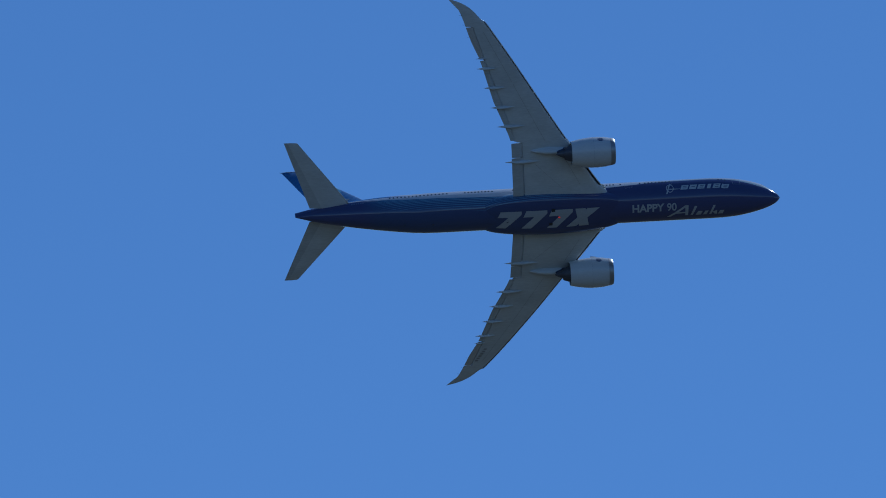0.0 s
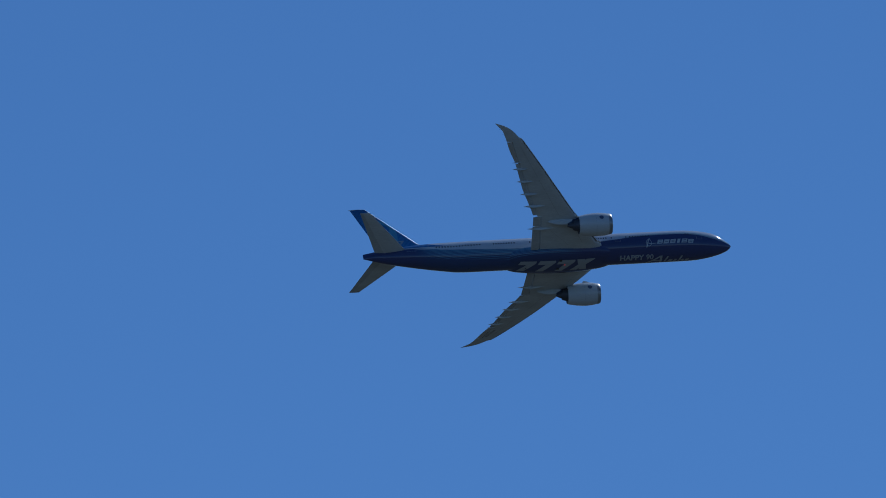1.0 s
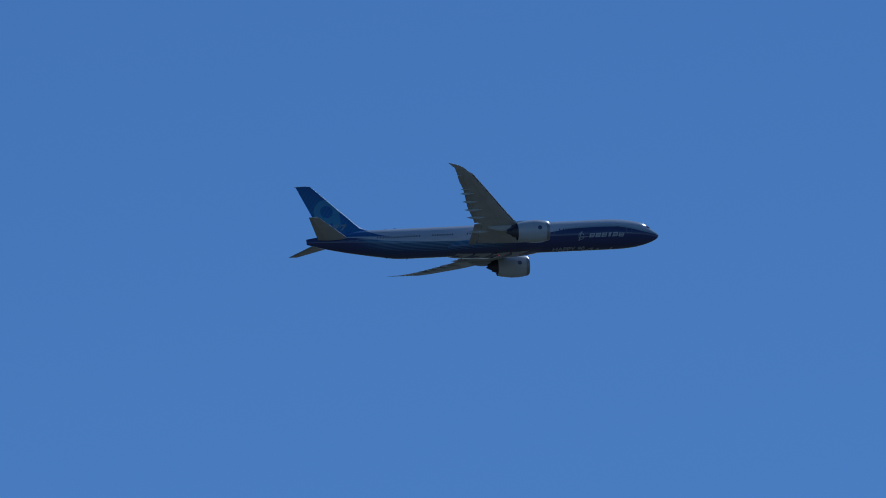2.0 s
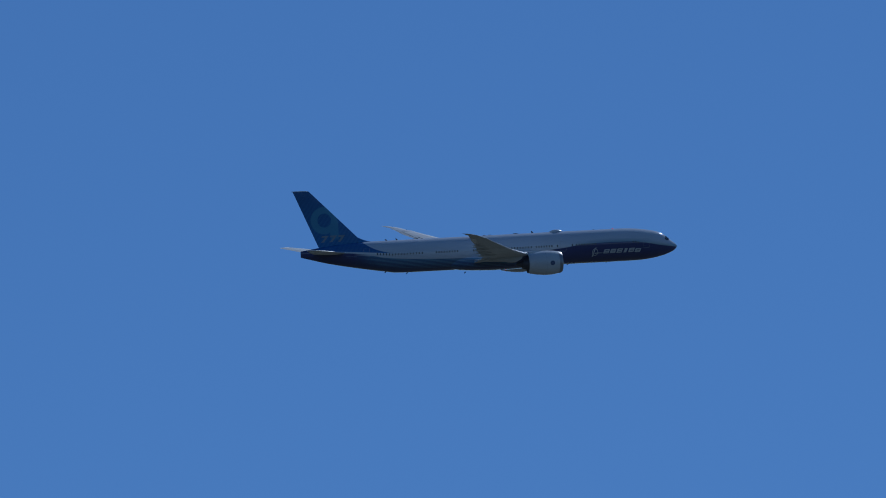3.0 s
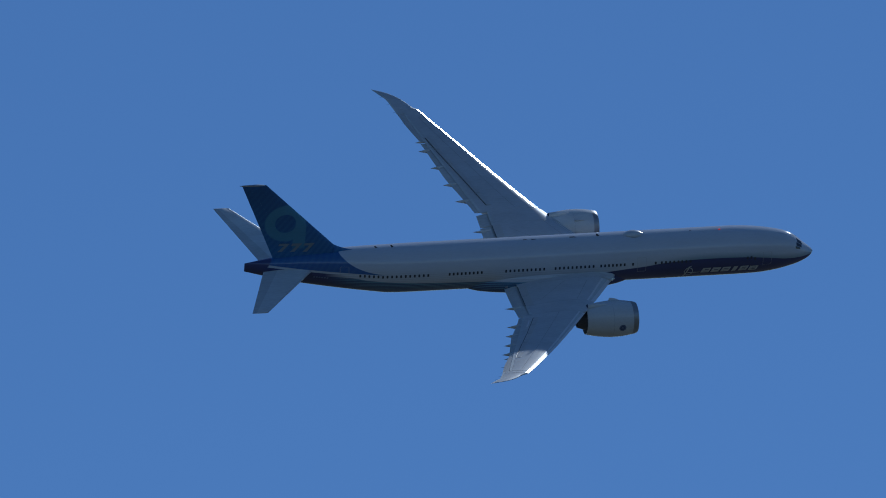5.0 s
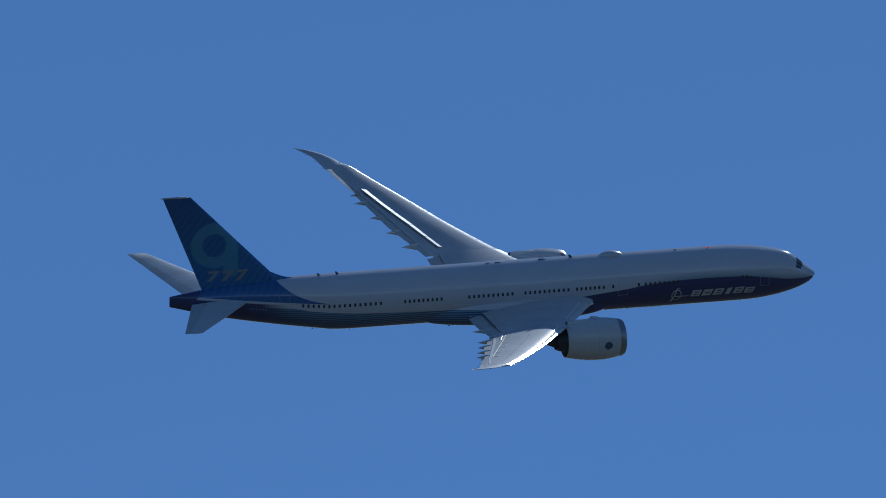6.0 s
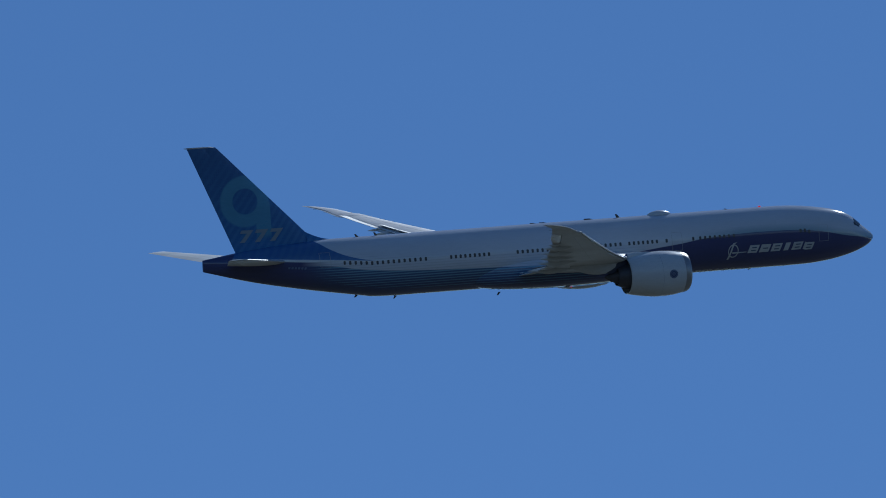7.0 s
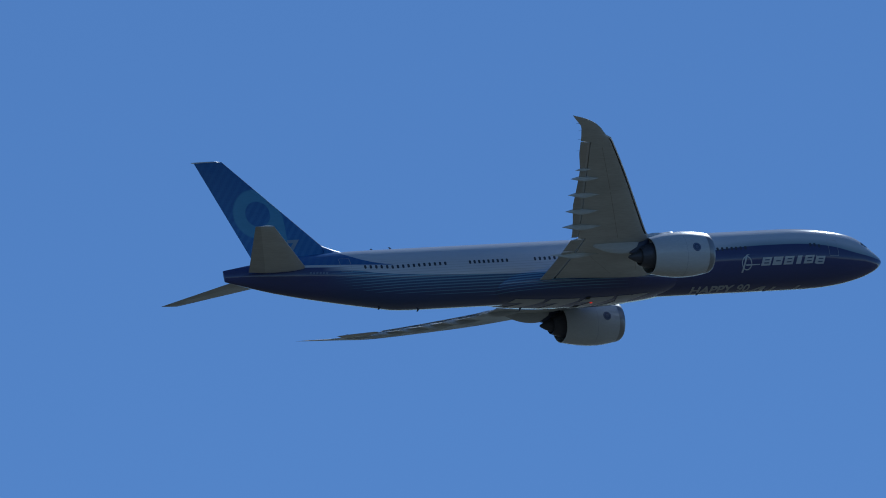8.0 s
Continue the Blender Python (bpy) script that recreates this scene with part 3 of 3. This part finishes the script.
    # strake on the shoulder
    bm = loft([[(NOSE - s, side * EY - side * (2.3 + h) * 0.62, EZ + (2.3 + h) * 0.78 + w) for h, w in ((-0.05, -0.02), (hh, 0), (-0.05, 0.02))] for s, hh in ((27.9, 0.0), (28.6, 0.32), (29.3, 0.4), (29.45, 0.05))])
    part("strake", bm, M_NACELLE, e)
    for s in (29.35, 30.9):
        part("cowl_seam", spin([(s - 0.007, 2.352 - 0.1 * (s - 29.35)), (s + 0.007, 2.35 - 0.1 * (s - 29.35))], ax, 48), M_FAINT, e)
    return e


for side in (1, -1):
    engine(side)
    root_light(side, WINGS[side])


# ---- tail ----
def slab(root, tip, x0=0.0, x1=1.0, n=12, steps=8, t=0.085):
    """Part x0 to x1 of a tapered aerofoil between two chords, each (front s, back s, y, z); the thickness lies across the span."""
    span = Vector((0, tip[2] - root[2], tip[3] - root[3])).normalized()
    across = Vector((0, -span.z, span.y))
    rings = []
    for f in [i / steps for i in range(steps + 1)] + [1.006, 1.010]:
        a, b, y, z = [p + (q - p) * f for p, q in zip(root, tip)]
        if f > 1:
            a += (f - 1) * 0.35 * (b - a) / 0.01
        thin = 1 if f <= 1 else 0.75 if f < 1.008 else 0.3
        ring = []
        for up in (1, -1):
            xs = [x0 + (x1 - x0) * (j / n) ** (1.6 if x0 == 0 else 1) for j in range(n + 1)]
            for x in (reversed(xs) if up > 0 else xs[(1 if x0 == 0 else 0):(-1 if x1 == 1 else None)]):
                h = half(x, t) * (b - a) * thin
                ring.append(Vector((NOSE - (a + (b - a) * x), y, z)) + across * up * h)
        rings.append(ring)
    return loft(rings)


FIN_ROOT, FIN_TIP = (61.9, 71.35, 0, 2.3), (72.92, 76.05, 0, 13.38)
STAB_ROOT, STAB_TIP = (66.2, 72.75, 1.2, 1.15), (74.5, 76.55, 12.5, 2.3)


def tail():
    f = part("fin", slab(FIN_ROOT, FIN_TIP, 0, 0.70), M_FIN, plane, "blue tail fin with a pale ring emblem")
    part("rudder", slab(FIN_ROOT, FIN_TIP, 0.7006, 1), M_FIN, f, "blue rudder")
    # thin pale strip drawn as the bright line along the fin's top
    part("tip_strip", slab((72.95, 76.25, 0, 13.37), (73.55, 76.4, 0, 13.47), steps=2, t=0.1), M_SPOILER, f, "pale strip along the fin's tip")
    rings = []
    for i in range(11):
        s = 60.4 + 3.2 * i / 10
        k = (i / 10) ** 1.9
        rings.append([(NOSE - s, 0.34 * (0.3 + k) * a, 2.96 + (0.1 + 0.95 * k) * b) for a, b in ((-1, -0.4), (-0.9, 0.3), (-0.45, 0.8), (0, 1), (0.45, 0.8), (0.9, 0.3), (1, -0.4))])
    part("dorsal_fillet", loft(rings), M_FIN, f)
    for j in range(3):
        bm = bmesh.new()
        seven = [(0.05, 0), (0.55, 0), (1.42, 1.25), (0.25, 1.25), (0.12, 0.92), (0.78, 0.92)]
        for y in (-1, 1):
            pts = [(NOSE - 70.95 + 1.62 * j + a * 1.12, b * 1.02) for a, b in seven]
            vs = [bm.verts.new((x, y * fin_half(NOSE - x, 3.35 + h) , 3.35 + h)) for x, h in pts]
            bm.faces.new(vs)
        part("fin_mark", bm, M_TEALMARK, f)
    for side in (1, -1):
        st = part("tailplane", mirrored(slab(STAB_ROOT, STAB_TIP, 0, 0.72), side), M_WING, plane, "pale grey swept tailplane")
        part("leading_edge", mirrored(slab(*[(c[0], c[1] + 0.1, c[2], c[3]) for c in (STAB_ROOT, STAB_TIP)], 0, 0.05, 5, t=0.088), side), M_SPOILER, st, "smooth pale leading edge")
        part("elevator", mirrored(slab(STAB_ROOT, STAB_TIP, 0.7212, 1), side), M_FLAP, st)
    return f


def fin_half(s, z):
    """Half the fin's breadth at s, z, just outside the skin."""
    f = (z - FIN_ROOT[3]) / (FIN_TIP[3] - FIN_ROOT[3])
    a, b = [p + (q - p) * f for p, q in zip(FIN_ROOT[:2], FIN_TIP[:2])]
    return half(max(0.0, min(1, (s - a) / (b - a))), 0.085) * (b - a) + 0.05


FIN = tail()


# ---- windows and doors ----
def windows():
    bm = bmesh.new()
    w, h, r = 0.12, 0.19, 0.085
    pts = [(sx * (w - r) + r * math.cos(a), sz * (h - r) + r * math.sin(a)) for sx, sz, a0 in ((1, 1, 0), (-1, 1, 90), (-1, -1, 180), (1, -1, 270)) for a in (radians(a0), radians(a0 + 45), radians(a0 + 90))]
    front = [bm.verts.new((x, -0.012, z)) for x, z in pts]
    back = [bm.verts.new((x * 1.1, 0.03, z * 1.1)) for x, z in pts]
    bm.faces.new(front)
    for i in range(len(pts)):
        j = (i + 1) % len(pts)
        bm.faces.new((front[i], front[j], back[j], back[i]))
    first = None
    groups = [(60.4, 51.6, 16), (48.8, 44.6, 9), (41.4, 36.4, 10), (34.9, 29.9, 10), (28.9, 25.8, 7), (24.7, 24.7, 1), (21.7, 21.7, 1), (20.9, 18.7, 5), (18.2, 17.1, 3), (9.5, 8.5, 3)]
    for side in (-1, 1):
        for a, b, n in groups:
            for i in range(n):
                s = a if n == 1 else a + (b - a) * i / (n - 1)
                p = on_skin(s, -side * math.pi / 2 + -side * 0.15, 0.004)
                m = Matrix.Translation(p) @ pose(0, 0, 0, -8 if side < 0 else 8, 0, 0 if side < 0 else 180)
                if first is None:
                    first = part("cabin_window", bm, M_CABIN, BODY)
                    first.matrix_basis = m
                else:
                    share("cabin_window", first, m, BODY)


def outline(x0, y0, x1, y1, t):
    return [[(x0, y0), (x1, y0), (x1, y0 + t), (x0, y0 + t)], [(x0, y1 - t), (x1, y1 - t), (x1, y1), (x0, y1)],
            [(x0, y0 + t), (x0 + t, y0 + t), (x0 + t, y1 - t), (x0, y1 - t)], [(x1 - t, y0 + t), (x1, y0 + t), (x1, y1 - t), (x1 - t, y1 - t)]]


def doors():
    for s, z0 in ((7.4, -0.65), (24.1, -0.65), (63.0, -0.1)):
        decal("cabin_door", outline(0, 0, 1.15, 1.95, 0.03), s, math.pi / 2 + z0 / 3.1, M_MARK, BODY, "thin grey door outline")


windows()
doors()


def cockpit():
    for side in (-1, 1):
        for a0, a1, s0, s1 in ((2.96, 2.62, 1.75, 2.5), (2.59, 2.34, 1.85, 2.65), (2.31, 2.14, 2.1, 2.8)):
            bm = bmesh.new()
            n = 5
            grid = [[bm.verts.new(on_skin(s0 + (s1 - s0) * j / n, -side * (a0 + (a1 - a0) * i / n), 0.012)) for j in range(n + 1)] for i in range(n + 1)]
            for i in range(n):
                for j in range(n):
                    bm.faces.new((grid[i][j], grid[i + 1][j], grid[i + 1][j + 1], grid[i][j + 1]))
            part("cockpit_window", bm, M_GLASS, BODY)


cockpit()


# ---- markings ----
def markings():
    # the large slanted figures under the belly: three sevens and a cross
    seven = [(0, 0), (1.5, 0), (4.0, 2.2), (4.0, 2.6), (0.75, 2.6), (0.3, 1.75), (1.95, 1.75)]
    for j in range(3):
        decal("belly_mark", [[(x + 3.95 * j, y) for x, y in seven]], 44.4, -0.40, M_MARK, FAIRING, out=0.03)
    decal("belly_mark", [[(10.9, 0), (12.4, 0), (16.1, 2.6), (14.2, 2.6)]], 44.4, -0.40, M_MARK, FAIRING, out=0.03)
    decal("belly_mark", [[(12.3, 2.6), (13.9, 2.6), (14.4, 0), (12.9, 0)]], 44.4, -0.40, M_MARK, FAIRING, out=0.034)
    # two inlets under the belly, the shade in their mouths drawn as flat dark patches
    for x, y in ((8.6, 2.35), (8.2, 0.35)):
        decal("belly_inlet", [[(x, y), (x + 0.55, y), (x + 0.6, y + 0.4), (x + 0.05, y + 0.4)]], 44.4, -0.40, M_DARK, FAIRING, out=0.045)
    # greeting under the forebody
    for word, s, width in (("HAPPY", 23.2, 4.95), ("90", 17.85, 1.5)):
        cu = bpy.data.curves.new("letters", "FONT")
        cu.body, cu.size, cu.offset = word, 1.7, (0.055 if word == "HAPPY" else 0.03)
        tmp = new("letters", cu)
        me = bpy.data.meshes.new_from_object(tmp.evaluated_get(bpy.context.evaluated_depsgraph_get()))
        bpy.data.objects.remove(tmp)
        bm = bmesh.new()
        bm.from_mesh(me)
        xs, ys = [v.co.x for v in bm.verts], [v.co.y for v in bm.verts]
        for v in bm.verts:
            v.co.x = (v.co.x - min(xs)) / (max(xs) - min(xs)) * width
            v.co.y = (v.co.y - min(ys)) / (max(ys) - min(ys)) * 1.2
        wrap(bm, s, 0.05, 0.012, 0.15)
        part("greeting_word", bm, M_MARK, BODY)
    # a flowing company mark, as plain slanted strokes
    strokes = [[(0.0, 0.2), (0.6, 0.2), (3.3, 2.0), (2.9, 2.1)], [(2.9, 0.35), (3.35, 0.35), (3.4, 2.1), (2.9, 2.1)], [(0.9, 0.75), (2.9, 0.8), (2.9, 1.02), (1.2, 0.98)],
               [(3.7, 0.35), (4.05, 0.35), (4.75, 1.9), (4.35, 1.9)], [(4.5, 0.35), (5.3, 0.35), (5.6, 1.05), (4.9, 1.05)], [(5.65, 0.35), (6.2, 0.35), (6.5, 1.05), (6.0, 1.05)],
               [(6.6, 0.35), (6.95, 0.35), (7.6, 1.9), (7.25, 1.9)], [(7.15, 0.8), (7.5, 0.35), (7.9, 0.35), (7.8, 1.05)], [(8.0, 0.35), (8.7, 0.35), (9.0, 1.0), (8.3, 1.0)]]
    for p in strokes:
        decal("company_mark", [p], 17.9, -0.38, M_MARK, BODY, out=0.012, step=0.15)
    # maker's mark on the side: a ring with a swept line, and six slanted blocks
    t0 = math.pi / 2
    ring = [[(0.8 + r * math.cos(a) * 0.8, 0.0 + r * math.sin(a)) for r, a in ((0.62, a0), (0.74, a0), (0.74, a1), (0.62, a1))] for a0, a1 in [(2 * math.pi * i / 20, 2 * math.pi * (i + 1) / 20) for i in range(20)]]
    decal("maker_ring", ring, 18.0, t0 - 1.18 / 3.1, M_NAME, BODY)
    decal("maker_ring", [[(0.15, -0.95), (0.35, -0.95), (0.9, 0.75), (1.25, 0.95), (0.75, 0.85)], [(0.7, -0.28), (2.3, -0.22), (2.3, -0.14), (0.7, -0.1)]], 18.0, t0 - 1.18 / 3.1, M_NAME, BODY, out=0.025)
    for i in range(6):
        x = 1.31 * i
        w = 0.55 if i == 3 else 1.08
        x += 0.15 if i == 3 else (-0.25 if i > 3 else 0)
        outer = [(x, 0), (x + w, 0), (x + w + 0.3, 0.84), (x + 0.3, 0.84)]
        decal("maker_block", [outer], 15.6, t0 - 1.52 / 3.1, M_NAME, BODY)
        if w > 0.6:
            for h in ((0.36,) if i == 1 else (0.2, 0.52)):
                d = h * 0.36
                decal("maker_slot", [[(x + d + 0.3, h), (x + d + w - 0.22, h), (x + d + w - 0.18, h + 0.12), (x + d + 0.34, h + 0.12)]], 15.6, t0 - 1.52 / 3.1, M_BADGE, BODY, out=0.03)
    # small lettering that cannot be told, as bars
    for i in range(6):
        decal("tail_bar", [[(0.34 * i, 0), (0.34 * i + 0.22, 0), (0.34 * i + 0.28, 0.32), (0.34 * i + 0.06, 0.32)]], 66.4, t0 - 0.45 / 3.1, M_FAINT, BODY)
    w = WINGS[1]
    for i in range(6):
        bm = bmesh.new()
        y = 27.4 + 0.5 * i
        q = [(y, 0.05), (y + 0.3, 0.2), (y + 0.3, 0.68), (y, 0.53)]
        bm.faces.new([bm.verts.new(wing_point(a, 44.9 + 0.52 * (y - 27.4) + b, False, 0.02)) for a, b in q])
        part("wing_bar", bm, M_LETTER, w)


markings()


# ---- antennas and lights on the body ----
def fittings():
    rings = []
    for i in range(13):
        x = i / 12
        k = max(0.04, math.sin(math.pi * x)) ** 0.6
        rings.append([(NOSE - (22.9 + 2.6 * x), 0.75 * k * math.cos(a), 3.12 + (0.42 * k) * math.sin(a)) for a in [2 * math.pi * j / 18 for j in range(18)]])
    part("radome", loft(rings), M_NACELLE, BODY, "low pale antenna dome")

    def blade(s, up, h, chord, rake):
        z = (line(TOP, s) if up > 0 else line(BOT, s)) - 0.03 * up
        if up < 0 and 26 < s < 45:
            z = -3.72
        rings = [[(NOSE - s - rake * f + chord * c * (1 - 0.45 * f), 0.035 * (1 - 0.5 * f) * b, z + up * h * f) for c, b in ((0.5, 0), (0, 1), (-0.5, 0), (0, -1))] for f in (0, 0.5, 1)]
        part("antenna", loft(rings), M_BLACK if h < 0.5 else M_LIP, BODY, "small blade antenna")

    for s, up, h, c in ((57.9, 1, 0.3, 0.35), (55.8, 1, 0.36, 0.35), (28.8, 1, 0.38, 0.4), (32.1, 1, 0.14, 1.1), (37.2, 1, 0.1, 0.9), (38.3, 1, 0.1, 0.7), (16.5, 1, 0.12, 0.3), (58.3, -1, 0.24, 0.35), (54.0, -1, 0.32, 0.3), (42.5, -1, 0.34, 0.3), (22.0, -1, 0.2, 0.3), (14.2, -1, 0.15, 0.3)):
        blade(s, up, h, c, 0.25)
    for s, y, z in ((12.8, 0, 3.11), (34.6, -0.35, -3.70)):
        bm = bmesh.new()
        bmesh.ops.create_uvsphere(bm, u_segments=12, v_segments=8, radius=0.11, matrix=Matrix.Translation((NOSE - s, y, z)) @ Matrix.Diagonal((1.4, 1, 1, 1)))
        part("beacon", bm, M_RED, BODY, "red beacon lens")


fittings()


def motions():
    walk(plane, [
    (0, pose(131.11, 1498.98, 445.31, -40.62, -4.31, -0.56)),
    (0.2, pose(185.91, 1754.40, 488.28, -38.67, -4.32, -0.86)),
    (0.4, pose(234.40, 1910.89, 513.69, -36.08, -4.40, -0.93)),
    (0.5, pose(251.36, 1928.16, 516.67, -34.43, -4.50, -0.88)),
    (0.6, pose(266.48, 1936.42, 518.24, -32.64, -4.62, -0.78)),
    (0.8, pose(293.73, 1946.62, 520.39, -28.78, -4.92, -0.45)),
    (1, pose(317.89, 1955.65, 522.35, -24.79, -5.20, -0.24)),
    (1.2, pose(339.90, 1967.58, 524.71, -20.86, -5.39, -0.22)),
    (1.4, pose(359.58, 1979.80, 527.08, -16.98, -5.50, -0.23)),
    (1.5, pose(368.56, 1985.67, 528.21, -15.03, -5.54, -0.16)),
    (1.6, pose(376.94, 1991.10, 529.26, -13.05, -5.57, -0.03)),
    (1.8, pose(392.05, 2001.33, 531.22, -9.07, -5.59, 0.17)),
    (2, pose(405.61, 2013.13, 533.37, -5.11, -5.50, -0.12)),
    (2.2, pose(418.31, 2028.93, 536.09, -1.19, -5.32, -1.04)),
    (2.4, pose(423.16, 2014.31, 534.08, 2.91, -5.34, -1.42)),
    (2.5, pose(423.20, 1998.39, 531.72, 5.02, -5.42, -1.38)),
    (2.6, pose(421.87, 1977.70, 528.61, 7.17, -5.54, -1.22)),
    (2.8, pose(415.82, 1925.08, 520.54, 11.54, -5.84, -0.74)),
    (3, pose(406.47, 1862.38, 510.75, 15.96, -6.13, -0.30)),
    (3.2, pose(395.27, 1795.14, 500.07, 20.38, -6.30, -0.23)),
    (3.3, pose(389.40, 1761.39, 494.64, 22.58, -6.31, -0.42)),
    (3.4, pose(380.98, 1716.41, 487.32, 24.81, -6.27, -0.74)),
    (3.5, pose(371.55, 1667.19, 479.21, 27.10, -6.24, -1.06)),
    (3.6, pose(363.91, 1626.34, 472.42, 29.47, -6.26, -1.26)),
    (3.8, pose(350.15, 1552.27, 459.93, 34.24, -6.43, -1.37)),
    (4, pose(337.36, 1484.39, 448.30, 38.58, -6.60, -1.50)),
    (4.2, pose(325.73, 1421.52, 437.35, 42.07, -6.64, -1.55)),
    (4.4, pose(315.58, 1362.54, 426.92, 44.86, -6.59, -1.42)),
    (4.5, pose(310.72, 1333.36, 421.71, 46.09, -6.57, -1.46)),
    (4.6, pose(305.89, 1303.17, 416.27, 47.25, -6.56, -1.47)),
    (4.7, pose(301.66, 1275.11, 411.19, 48.21, -6.57, -1.51)),
    (4.8, pose(298.23, 1250.51, 406.71, 48.87, -6.61, -1.65)),
    (5, pose(292.56, 1204.47, 398.27, 49.34, -6.77, -1.81)),
    (5.2, pose(288.50, 1162.43, 390.51, 48.77, -7.05, -1.84)),
    (5.4, pose(286.08, 1124.17, 383.42, 47.30, -7.41, -1.79)),
    (5.5, pose(285.50, 1106.40, 380.13, 46.26, -7.61, -1.74)),
    (5.6, pose(285.34, 1089.49, 377.00, 45.03, -7.84, -1.69)),
    (5.8, pose(286.35, 1058.19, 371.23, 42.09, -8.31, -1.60)),
    (6, pose(289.55, 1031.80, 366.45, 38.73, -8.81, -1.64)),
    (6.2, pose(295.76, 1011.79, 363.02, 35.23, -9.26, -1.65)),
    (6.4, pose(304.23, 994.03, 360.14, 31.70, -9.66, -1.31)),
    (6.5, pose(308.99, 985.22, 358.75, 29.88, -9.82, -1.10)),
    (6.6, pose(313.92, 976.16, 357.33, 28.02, -9.97, -0.93)),
    (6.8, pose(324.81, 958.05, 354.58, 24.17, -10.24, -0.63)),
    (7, pose(337.43, 941.44, 352.29, 20.13, -10.53, -0.81)),
    (7.2, pose(351.75, 925.17, 350.22, 16.02, -10.87, -1.43)),
    (7.4, pose(368.69, 910.19, 348.66, 11.95, -11.01, -1.88)),
    (7.5, pose(378.74, 904.73, 348.42, 9.91, -10.89, -2.03)),
    (7.6, pose(389.90, 900.28, 348.47, 7.90, -10.63, -2.01)),
    (7.8, pose(414.16, 891.21, 348.80, 3.72, -10.31, -1.83)),
    (8, pose(440.21, 880.72, 349.17, -0.98, -10.90, -2.17)),
    ])
    for ob, p, q, turns in RAISED:
        walk(ob, [(t, Matrix.Translation(p) @ Matrix.Rotation(radians(up), 4, q - p) @ Matrix.Translation(-p)) for t, up in turns])


motions()
